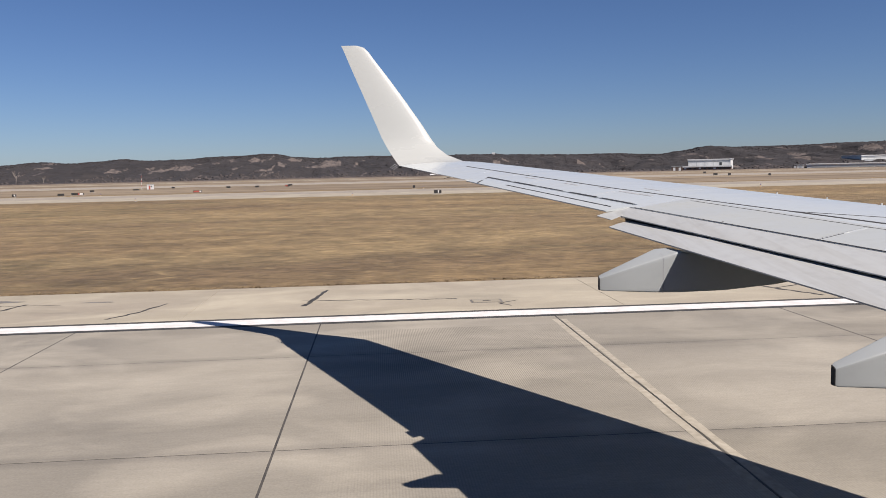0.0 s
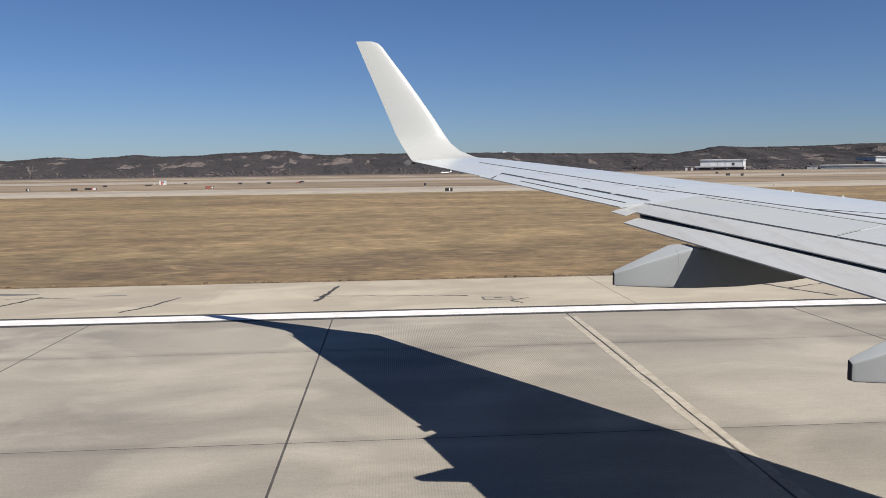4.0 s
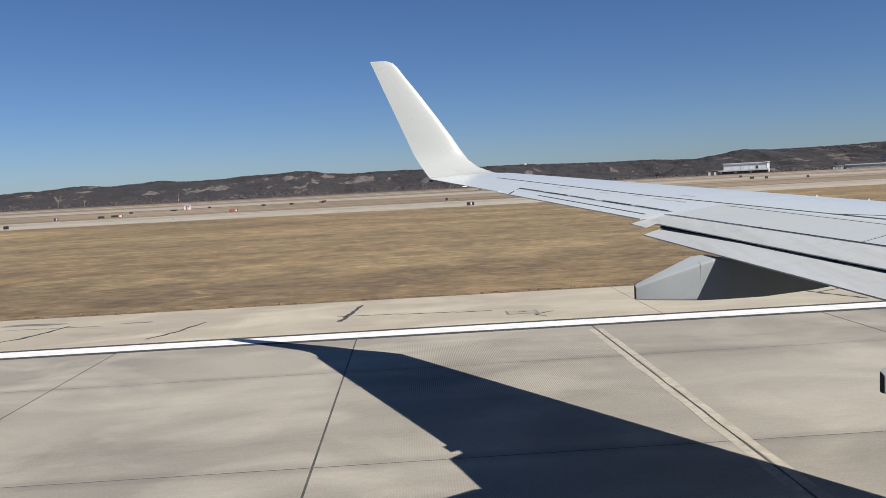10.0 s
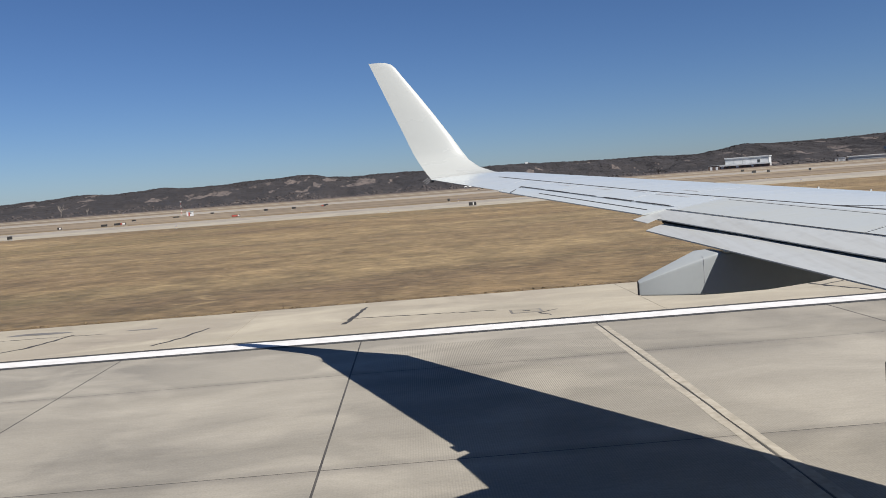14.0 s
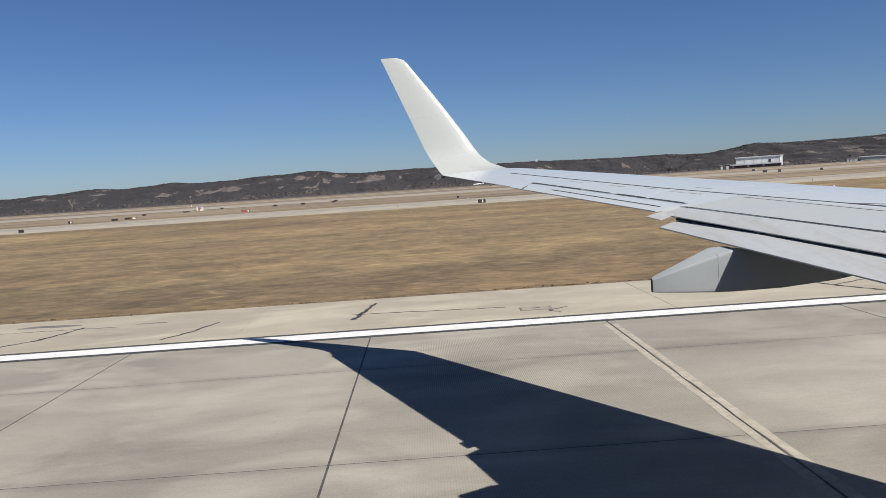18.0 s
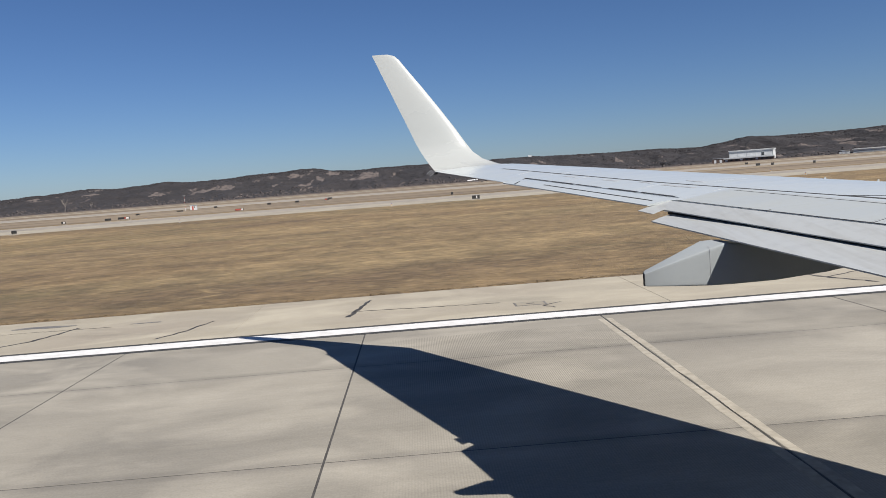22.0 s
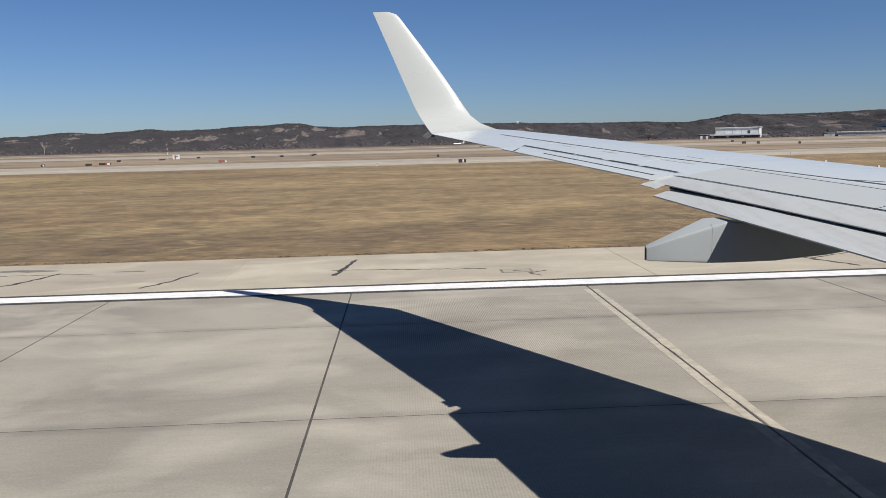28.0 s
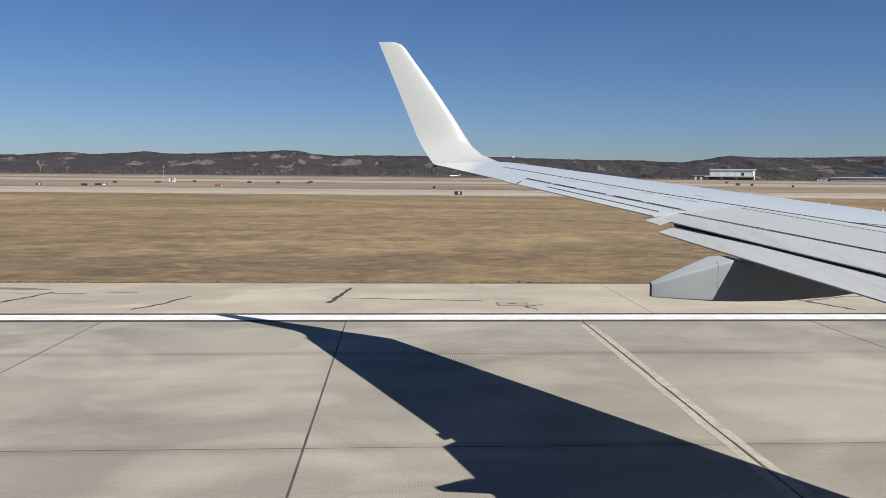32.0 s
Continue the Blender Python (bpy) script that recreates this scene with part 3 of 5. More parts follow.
for y, z, te, le, lean in WINGLET:
    c = le - te
    nx = (0, -math.sin(radians(lean)), math.cos(radians(lean)))
    ring = []
    for side in (1, -1):
        for i in range(13) if side > 0 else range(11, 0, -1):
            s = (1 - math.cos(math.pi * i / 12)) / 2
            yt = 5 * 0.085 * c * (0.2969 * s ** 0.5 - 0.126 * s - 0.3516 * s * s + 0.2843 * s ** 3 - 0.1015 * s ** 4)
            drop = -0.035 * c * (1 - s) if lean < 20 else -0.02 * c * (1 - s)
            ring.append((le - c * s, y + nx[1] * (side * yt + drop), z + nx[2] * (side * yt + drop)))
    rings.append(ring)
winglet = sharpen(fitted("winglet", bm_loft(rings), M_WINGLET, label="tall white blended winglet"), 50)
fitted("position_light", bm_box(0.37, 0.44, 14.97, 15.02, 3.80, 3.84, 0.008), M_SEAM_SHADE, label="small dark tail light at the wing tip")


def canoe(y, tip, drop, stretch=1.0, label=""):
    """A flap track fairing under the trailing edge: a deep canoe with flat sides, a slanting top and a blunt tail."""
    # along, bottom, top on the cabin side, top on the far side, half width
    shape = ((0.0, 2.556, 2.664, 2.682, 0.022), (0.018, 2.55, 2.674, 2.697, 0.030), (0.3, 2.535, 2.768, 2.812, 0.064), (0.58, 2.523, 2.855, 2.925, 0.100), (0.70, 2.522, 2.893, 2.928, 0.112),
             (0.77, 2.522, 2.912, 2.920, 0.118), (0.80, 2.522, 2.900, 2.905, 0.120), (1.2, 2.53, 2.87, 2.87, 0.14), (1.7, 2.57, 2.88, 2.88, 0.145),
             (2.3, 2.66, 2.95, 2.95, 0.15), (3.0, 2.78, 3.0, 3.0, 0.11), (3.5, 2.90, 3.05, 3.05, 0.05))

    def section(dx, z0, near, far, w, grow=0.0):
        ring = []
        for k in range(28):
            a = 2 * math.pi * (k + 0.5) / 28
            cx, cz = math.cos(a), math.sin(a)
            px, pz = math.copysign(abs(cx) ** 0.13, cx), math.copysign(abs(cz) ** 0.13, cz)
            z1 = near + (far - near) * (px + 1) / 2
            ring.append((tip + dx * stretch, y + (w + grow) * px, (z0 + z1) / 2 + drop + ((z1 - z0) / 2 + grow) * pz))
        return ring

    rings = [section(*row) for row in shape]
    ob = sharpen(fitted("flap_track_fairing", bm_loft(rings), M_FAIRING, label=label), 28)
    cap = bm_loft([[(tip - 0.004 + 0.012 * k, y + (q[1] - y) * 1.02, 2.612 + drop + (q[2] - 2.612 - drop) * 1.02) for q in rings[0]] for k in (0, 1)])
    part("panel_joint", bm_loft([section(dx, 2.5238, near, far, w, 0.002) for dx, near, far, w in ((0.600, 2.8615, 2.9255, 0.1022), (0.606, 2.8635, 2.9257, 0.1028))]), M_MARK, ob, "thin grey panel joint")
    part("end_cap", cap, M_SEAM_SHADE, ob, "thin dark tail edge")
    return ob


canoe(7.30, 2.045, 0.03, 0.975, label="grey canoe-shaped fairing hanging under the flap")
canoe(4.65, 2.80, -0.21, label="grey canoe-shaped fairing nearer the cabin")


def skin_strip(name, pts, width, material, label="", lift=0.0022, height=None):
    """A thin strip laid on the upper skin along points of the plan; its width runs along x."""
    bm = bmesh.new()
    row = []
    for x, y in pts:
        pair = []
        for w in (-width / 2, width / 2):
            z = (height or (lambda yy, xx: foil(yy, xx)[0]))(y, x + w) + lift
            pair.append(bm.verts.new((x + w, y, z)))
        row.append(pair)
    for a, b in zip(row, row[1:]):
        bm.faces.new((a[0], a[1], b[1], b[0]))
    bmesh.ops.recalc_face_normals(bm, faces=bm.faces[:])
    if bm.faces[:] and sum(f.normal.z for f in bm.faces) < 0:
        bmesh.ops.reverse_faces(bm, faces=bm.faces[:])
    lower = bmesh.ops.extrude_face_region(bm, geom=bm.faces[:])
    for g in lower["geom"]:
        if isinstance(g, bmesh.types.BMVert):
            g.co.z -= 0.004
    return fitted(name, bm, material, label=label)


def along(fn, y0, y1, n=14):
    return [(fn(y0 + (y1 - y0) * i / n), y0 + (y1 - y0) * i / n) for i in range(n + 1)]


def x_spar(y):
    return 3.09 + (0.415 if y > 10.3 else 0.481) * (10.3 - y)


def x_spoiler_front(y):
    return 3.51 + 0.42 * (9.15 - y)


# dark strips mark the joints and carry the shade of their steps in colour
skin_strip("seam", along(x_spar, 14.0, 7.9, 24), 0.034, M_SEAM_SHADE, "long dark spanwise skin seam")
skin_strip("seam", along(x_spar, 7.9, 0.6, 14), 0.05, M_SEAM_SHADE, "broad dark part of the spanwise seam")
skin_strip("seam", along(lambda y: x_spar(y) + 0.55 * (7.9 - y), 7.9, 6.9, 6), 0.022, M_SEAM_SHADE, "dark seam that leaves the spanwise seam")
skin_strip("seam", along(x_spoiler_front, 8.95, 0.6), 0.020, M_SEAM_SHADE, "dark seam before the spoilers")
skin_strip("seam", along(lambda y: x_spoiler_end(y) + 0.008, 8.86, 7.75, 6), 0.010, M_SEAM_SHADE, "thin dark seam behind the spoilers")
skin_strip("seam", along(lambda y: x_spoiler_end(y) + 0.008, 7.75, 0.6), 0.016, M_SEAM_SHADE, "dark seam behind the spoilers")
for y0, y1, w in ((12.38, 11.70, 0.030), (11.64, 11.08, 0.036), (11.02, 10.46, 0.022), (10.30, 9.74, 0.036), (9.66, 9.08, 0.028)):
    skin_strip("seam", along(lambda y: x_hinge(y) + 0.01, y0, y1, 4), w, M_SEAM_SHADE, "dark length of the aileron hinge gap")
skin_strip("seam", [(x_hinge(12.34), 12.34), (x_te(11.95), 11.95)], 0.02, M_SEAM_SHADE)
skin_strip("seam", [(2.88, 8.86), (3.51, 9.15)], 0.010, M_MARK, "fine grey joint at the spoiler's end")
for y in (12.9, 11.4, 9.9):
    x0, x1 = x_hinge(min(y, 12.6)), x_spar(y)
    skin_strip("seam", [(x0 + 0.06, y), (x0 + (x1 - x0) * 0.5, y + 0.12), (x1 - 0.08, y + 0.22)], 0.012, M_MARK, "faint rib seam")
for y in (6.63, 5.2):
    x0, x1 = x_spoiler_end(y), x_spoiler_front(y)
    skin_strip("seam", [(x0 + 0.02, y), (x0 + (x1 - x0) * 0.40, y + 0.12)], 0.022, M_SEAM_SHADE, "dark gap between two spoilers")
    skin_strip("seam", [(x0 + (x1 - x0) * 0.42, y + 0.125), (x1 - 0.03, y + 0.29)], 0.010, M_WINGLET, "pale gap between two spoilers")
for x, y in ((3.30, 7.90), (3.42, 7.70)):
    skin_strip("oil_spot", [(x, y), (x + 0.004, y - 0.02)], 0.010, M_SEAM_SHADE)


def tail_height(y, x):
    """Upper face of the aileron."""
    f, b = x_hinge(y) - 0.035, x_te(y)
    s = (x - f) / (b - f)
    z0 = over(x_hinge)(y) - 0.004
    return z_ref(y) + z0 + (-0.01 - z0) * s + 0.010 * math.sin(math.pi * max(0, min(1, s)))


skin_strip("seam", along(lambda y: x_te(y) + 0.15, 11.4, 9.05), 0.014, M_SEAM_SHADE, "trim tab hinge line", 0.004, tail_height)

# spoiler panels, a shade darker than the skin about them
for y0, y1 in ((8.8, 6.65), (6.61, 5.22), (5.19, 3.67), (3.64, 2.2)):
    bm = bmesh.new()
    n = 6
    cols = []
    for i in range(n + 1):
        y = y0 + (y1 - y0) * i / n
        a, b = x_spoiler_end(y) + 0.014, x_spoiler_front(y) - 0.04
        cols.append([bm.verts.new((a + (b - a) * s, y + 0.30 * s, foil(y + 0.30 * s, a + (b - a) * s)[0] + 0.002)) for s in (0, 0.33, 0.66, 1)])
    for p, q in zip(cols, cols[1:]):
        for i in range(3):
            bm.faces.new((p[i], q[i], q[i + 1], p[i + 1]))
    bmesh.ops.recalc_face_normals(bm, faces=bm.faces[:])
    if sum(f.normal.z for f in bm.faces) < 0:
        bmesh.ops.reverse_faces(bm, faces=bm.faces[:])
    fitted("spoiler", bm, M_SPOILER, label="flat grey spoiler panel", smooth=True)

# unreadable stencil lines beside the aileron
for x, y, w, l in ((2.25, 12.0, 0.05, 0.30), (2.62, 11.1, 0.05, 0.30), (3.10, 10.0, 0.06, 0.34), (3.22, 9.72, 0.05, 0.26), (2.95, 10.45, 0.04, 0.22), (3.45, 10.1, 0.04, 0.30)):
    skin_strip("stencil_bar", [(x, y), (x - 0.387 * -l, y - l)], w, M_MARK)

# vortex generators: small white blades on the forward skin
for y in (9.48, 8.92, 8.37, 7.85):
    x = x_le(y) - 0.50
    z = foil(y, x)[0]
    fitted("vortex_generator", bm_loft([[(x, y, z - 0.01), (x + 0.034, y + 0.008, z - 0.01), (x + 0.028, y + 0.008, z + 0.016), (x + 0.008, y, z + 0.016)],
                                        [(x, y + 0.012, z - 0.01), (x + 0.034, y + 0.018, z - 0.01), (x + 0.028, y + 0.018, z + 0.016), (x + 0.008, y + 0.010, z + 0.016)]]), M_WINGLET, label="small white blade")

for k in range(3):
    fitted("static_wick", bm_rod((0.40 - 0.03 * k, 15.08 + 0.10 * k, 3.848 + 0.02 * k), (0.29 - 0.03 * k, 15.06 + 0.10 * k, 3.775 + 0.02 * k), 0.006, 0.004, 6), M_STEEL)
# static wicks on the outer trailing edge
for y in (13.4, 12.9):
    fitted("static_wick", bm_rod((x_te(y) + 0.02, y, z_ref(y) - 0.005), (x_te(y) - 0.09, y, z_ref(y) - 0.03), 0.006, 0.003, 6), M_SEAM_SHADE)

# unseen fuselage about the window, painted dark to deepen the wing's shadow, and the gear that bears the wing
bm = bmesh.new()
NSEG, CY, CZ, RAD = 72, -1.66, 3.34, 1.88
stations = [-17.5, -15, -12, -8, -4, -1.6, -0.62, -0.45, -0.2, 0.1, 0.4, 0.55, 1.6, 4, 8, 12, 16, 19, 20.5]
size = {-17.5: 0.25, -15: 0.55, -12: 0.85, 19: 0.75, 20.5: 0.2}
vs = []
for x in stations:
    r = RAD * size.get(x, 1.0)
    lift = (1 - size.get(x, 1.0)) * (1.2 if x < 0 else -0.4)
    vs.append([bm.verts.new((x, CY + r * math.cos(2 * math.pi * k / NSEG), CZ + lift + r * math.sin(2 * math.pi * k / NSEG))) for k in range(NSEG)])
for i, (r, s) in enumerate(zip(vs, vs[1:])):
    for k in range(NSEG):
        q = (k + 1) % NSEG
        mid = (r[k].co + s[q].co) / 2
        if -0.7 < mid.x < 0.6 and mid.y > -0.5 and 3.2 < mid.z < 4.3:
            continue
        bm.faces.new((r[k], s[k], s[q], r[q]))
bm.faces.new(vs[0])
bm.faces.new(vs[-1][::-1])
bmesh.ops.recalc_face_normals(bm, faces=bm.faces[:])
fitted("fuselage", bm, M_UNSEEN_CABIN, label="unseen rounded fuselage, dark blue to deepen the shadow, with an open window bay", smooth=True)
for y in (1.2, -4.52):
    strut = fitted("landing_gear_leg", bm_rod((4.4, y, 0.5), (4.4, y, 2.5), 0.11, 0.13, 16), M_STEEL, label="steel landing gear leg")
    for dy in (-0.42, 0.42):
        bm = bm_rod((4.4, y + dy - 0.18, 0.565), (4.4, y + dy + 0.18, 0.565), 0.565, None, 32)
        bmesh.ops.bevel(bm, geom=[e for e in bm.edges if len(e.link_faces) == 2 and e.calc_face_angle(0) > 1], offset=0.07, segments=3, affect="EDGES")
        wheel = part("wheel", bm, M_RUBBER, strut, "black tyre on the runway")
        part("axle", bm_rod((4.4, y, 0.565), (4.4, y + dy * 1.1, 0.565), 0.06), M_STEEL, strut)

# ------------------------------------------------------------------ airfield furniture


def lit_sign(x, y, w, h, faces, label, turn=0.0):
    """A low airfield guidance sign on short legs; faces: (share of the width, material)."""
    ob = holder("airfield_sign", (x, y, -0.045))
    ob.rotation_euler.z = turn
    tagged(ob, label, "sign", "airfield signs")
    part("casing", bm_box(-w / 2, w / 2, -0.16, 0.16, 0.22, 0.22 + h, 0.03), M_SIGN_BLACK, ob)
    at = -w / 2 + 0.06
    for share, m in faces:
        d = (w - 0.12) * share
        part("sign_panel", bm_box(at + 0.02, at + d - 0.02, -0.185, -0.15, 0.28, 0.16 + h), m, ob)
        at += d
    for dx in (-w * 0.38, w * 0.38):
        part("leg", bm_rod((dx, 0, -0.02), (dx, 0, 0.24), 0.04, None, 8), M_STEEL, ob)
    part("footing", bm_box(-w / 2 - 0.3, w / 2 + 0.3, -0.5, 0.5, -0.03, 0.03, 0.01), M_SHOULDER, ob)
    return ob


K, Y_, R_ = M_SIGN_BLACK, M_SIGN_YELLOW, M_SIGN_RED
lit_sign(-77, 177, 0.8, 0.5, ((0.5, K), (0.5, M_WHITE_PAINT)), "small dark and white sign by the taxiway")
lit_sign(-64, 129, 0.7, 0.5, ((1, K),), "small dark boxy airfield sign in the grass")
lit_sign(-67, 176, 1.3, 0.45, ((1, K),), "dark airfield sign beyond the taxiway")
lit_sign(-65, 180, 2.5, 0.45, ((0.55, K), (0.15, R_), (0.3, M_WHITE_PAINT)), "long dark sign with white and red panels")
lit_sign(-75, 218, 1.0, 0.4, ((1, K),), "low dark sign between the taxiways")
lit_sign(-66, 226, 1.7, 0.3, ((1, K),), "long low dark sign between the taxiways")
lit_sign(-61, 246, 0.9, 0.45, ((1, K),), "small dark sign far across the field")
lit_sign(-39, 178, 1.8, 0.45, ((0.75, R_), (0.25, M_WHITE_PAINT)), "red and white runway sign")
lit_sign(-42, 231, 1.1, 0.5, ((1, K),), "dark airfield sign far across the field")
lit_sign(-34, 231, 1.1, 0.5, ((1, K),), "dark airfield sign far across the field")
lit_sign(-26, 236, 1.3, 0.45, ((0.5, R_), (0.5, K)), "dark and red sign far across the field")
lit_sign(-27, 253, 1.2, 0.45, ((1, K),), "dark airfield sign far across the field")
lit_sign(8, 176, 0.5, 0.55, ((1, K),), "narrow dark sign beyond the taxiway")
lit_sign(9.6, 128, 1.2, 0.55, ((0.5, K), (0.2, M_WHITE_PAINT), (0.3, K)), "dark sign pair in the grass")
lit_sign(118, 272, 1.4, 0.8, ((1, K),), "dark airfield sign far across the field")
lit_sign(119, 263, 0.9, 0.8, ((1, K),), "small dark sign far across the field")
lit_sign(143, 341, 1.2, 0.8, ((1, K),), "dark sign beyond the wide taxiway")
lit_sign(122, 241, 0.7, 0.7, ((1, K),), "small dark sign in the far field")

# instrument hut with a mast
hut = holder("instrument_hut", (-69, 251, -0.045))
hut.scale = (0.52, 0.52, 0.52)
tagged(hut, "small white instrument hut with a red door", "hut")
part("hut_wall", bm_box(-1.7, 1.7, -1.4, 1.4, 0, 2.7, 0.04), M_HANGAR, hut)
part("hut_roof", bm_box(-1.9, 1.9, -1.6, 1.6, 2.7, 2.95, 0.04), M_HANGAR_TRIM, hut)
part("door", bm_box(-0.6, 0.3, -1.46, -1.39, 0.05, 2.3), M_SIGN_RED, hut, "red door")
part("vent", bm_box(0.5, 1.2, -1.46, -1.39, 1.4, 2.1), M_DARK_GLASS, hut)
mast = holder("antenna_mast", (-73, 256, -0.045))
mast.scale = (0.55, 0.55, 0.55)
tagged(mast, "slender red and white banded mast", "mast")
for i in range(7):
    part("mast_band", bm_rod((0, 0, i * 1.3), (0, 0, i * 1.3 + 1.3), 0.10 - 0.009 * i, 0.09 - 0.009 * i, 10), M_SIGN_RED if i % 2 else M_WHITE_PAINT, mast)
part("crossarm", bm_rod((-0.8, 0, 8.6), (0.8, 0, 8.6), 0.05, None, 8), M_STEEL, mast)


def hangar(at, turn, w, d, h, annex, label, material):
    """A long clad hangar: walls with ribs, a roof with an eave, dark doors and a low row of offices in front."""
    ob = holder("hangar", at)
    ob.rotation_euler.z = turn
    tagged(ob, label, "hangar", "hangars")
    part("wall", bm_box(-w / 2, w / 2, -d / 2, d / 2, 0, h), material, ob)
    part("roof", bm_box(-w / 2 - 0.6, w / 2 + 0.6, -d / 2 - 0.6, d / 2 + 0.6, h, h + 0.7, 0.1), M_HANGAR, ob, "white flat roof edge")
    # grey strip stands in for the shade below the roof edge
    part("eave_shade_band", bm_box(-w / 2, w / 2, -d / 2 - 0.14, -d / 2 - 0.02, h - 1.5, h - 0.9), M_HANGAR_TRIM, ob, "grey band painted as the eave's shade")
    for i in range(int(w // 6) + 1):
        x = -w / 2 + 0.3 + i * (w - 0.6) / int(w // 6)
        part("pilaster", bm_box(x - 0.15, x + 0.15, -d / 2 - 0.1, -d / 2 - 0.02, 0, h - 1.6), M_HANGAR_TRIM, ob)
    if annex:
        part("annex", bm_box(-w / 2 - 4, w / 2 + 1, -d / 2 - 9, -d / 2 - 0.2, 0, 2.2), M_BRICK, ob, "low brown brick office annex")
        part("annex_roof", bm_box(-w / 2 - 4.6, w / 2 + 1.6, -d / 2 - 9.6, -d / 2 - 0.2, 2.21, 3.3, 0.08), M_HANGAR, ob, "deep white edge of the annex roof")
        for i in range(9):
            x = -w / 2 - 2 + i * (w + 1) / 9
            part("window", bm_box(x, x + 1.8, -d / 2 - 9.08, -d / 2 - 8.98, 0.7, 1.9), M_DARK_GLASS if i % 3 else M_HANGAR, ob)
        part("louvre", bm_box(w * 0.24, w * 0.30, -d / 2 - 0.12, -d / 2 - 0.03, h * 0.45, h * 0.74), M_DARK_GLASS, ob, "dark square louvre")
    else:
        for i in range(5):
            x = -w / 2 + 3 + i * (w - 6) / 5
            part("door", bm_box(x, x + (w - 6) / 5 - 1, -d / 2 - 0.16, -d / 2 - 0.03, 0.2, h * 0.7), M_HANGAR if material is M_HANGAR_TRIM else M_HANGAR_TRIM, ob)
    return ob


M_BRICK = worn("brown_brick", (0.115, 0.075, 0.060), (0.080, 0.056, 0.048), 0.6, 0.9)
hangar((276.5, 647, -0.045), radians(-28), 33, 30, 8.0, True, "long white metal hangar with a low brick annex", M_HANGAR)
hangar((358, 582, -0.045), radians(-29), 60, 26, 2.5, False, "low grey flat-roofed metal hangar", M_HANGAR)


def shed(x, y, turn, w, h, material, label, doors):
    """A small flat-roofed store with a door or two."""
    ob = holder("shed", (x, y, -0.045))
    ob.rotation_euler.z = radians(turn)
    tagged(ob, label, "shed", "sheds by the hangars")
    part("wall", bm_box(-w / 2, w / 2, -2.5, 2.5, 0, h), material, ob)
    part("roof", bm_box(-w / 2 - 0.2, w / 2 + 0.2, -2.8, 2.8, h, h + 0.3, 0.05), M_HANGAR_TRIM, ob)
    for k in range(doors):
        dx = (k + 0.5) * w / doors - w / 2
        part("door", bm_box(dx - 0.8, dx + 0.8, -2.58, -2.49, 0, h * 0.75), M_HANGAR_TRIM if material is M_HANGAR else M_HANGAR, ob)


shed(317, 579, -29, 5.0, 2.3, M_HANGAR, "small white store beside the hangar", 1)
shed(313.6, 580.5, -29, 1.8, 2.3, M_BRICK, "narrow dark store beside the white one", 1)
shed(229, 598, -21, 8.0, 3.2, M_BRICK, "low brown brick shed with white doors", 2)


def parked_jet(x, y, turn, label, s=1.0):
    """A distant small jet: body, wings, fin, tailplane and two rear engines."""
    ob = holder("parked_jet", (x, y, 0.0))
    ob.rotation_euler.z = turn
    ob.scale = (s, s, s)
    tagged(ob, label, "airplane", "parked aircraft")
    prof = ((-11, 0.15, 2.9), (-8, 0.8, 2.5), (-4, 1.2, 2.3), (7, 1.2, 2.3), (9.6, 0.85, 2.1), (11, 0.2, 1.9))
    body = bm_loft([[(px, r * math.cos(a * math.pi / 7), z + r * math.sin(a * math.pi / 7)) for a in range(14)] for px, r, z in prof])
    part("body", body, M_FUSELAGE, ob, smooth=True)
    for sd in (-1, 1):
        part("wing", bm_loft([[(2.5, sd * 0.8, 1.7), (-1.5, sd * 0.8, 1.7), (-1.5, sd * 0.8, 1.95), (2.5, sd * 0.8, 1.95)], [(-1.2, sd * 9, 2.3), (-2.4, sd * 9, 2.3), (-2.4, sd * 9, 2.4), (-1.2, sd * 9, 2.4)]]), M_FUSELAGE, ob)
        part("engine", bm_rod((-8.2, sd * 1.7, 3.0), (-5.2, sd * 1.7, 3.0), 0.5, 0.6, 14), M_HANGAR_TRIM, ob)
        part("tailplane", bm_loft([[(-9.6, 0, 6.3), (-11.2, 0, 6.3), (-11.2, 0, 6.42), (-9.6, 0, 6.42)], [(-11, sd * 3.6, 6.4), (-11.9, sd * 3.6, 6.4), (-11.9, sd * 3.6, 6.46), (-11, sd * 3.6, 6.46)]]), M_FUSELAGE, ob)
        part("wheel", bm_rod((-0.8, sd * 1.6 - 0.15, 0.4), (-0.8, sd * 1.6 + 0.15, 0.4), 0.4, None, 14), M_RUBBER, ob)
        part("gear_leg", bm_rod((-0.8, sd * 1.6, 0.4), (-0.8, sd * 1.6, 1.8), 0.1, None, 8), M_STEEL, ob)
    part("fin", bm_loft([[(-6.8, 0.1, 3.2), (-10.2, 0.1, 3.2), (-11.4, 0.08, 6.4), (-9.5, 0.08, 6.4)], [(-6.8, -0.1, 3.2), (-10.2, -0.1, 3.2), (-11.4, -0.08, 6.4), (-9.5, -0.08, 6.4)]]), M_FUSELAGE, ob)
    part("nose_wheel", bm_rod((8, -0.12, 0.32), (8, 0.12, 0.32), 0.32, None, 12), M_RUBBER, ob)
    part("nose_leg", bm_rod((8, 0, 0.3), (8, 0, 1.8), 0.08, None, 8), M_STEEL, ob)
    return ob


parked_jet(47, 650, radians(185), "small white jet on the distant strip", 0.42)

# white house on the ridge
AZ_HOUSE = radians(8.3)
home = holder("house", (1000 * math.sin(AZ_HOUSE), 1000 * math.cos(AZ_HOUSE), hill_height(8.3, 1000) - 0.3))
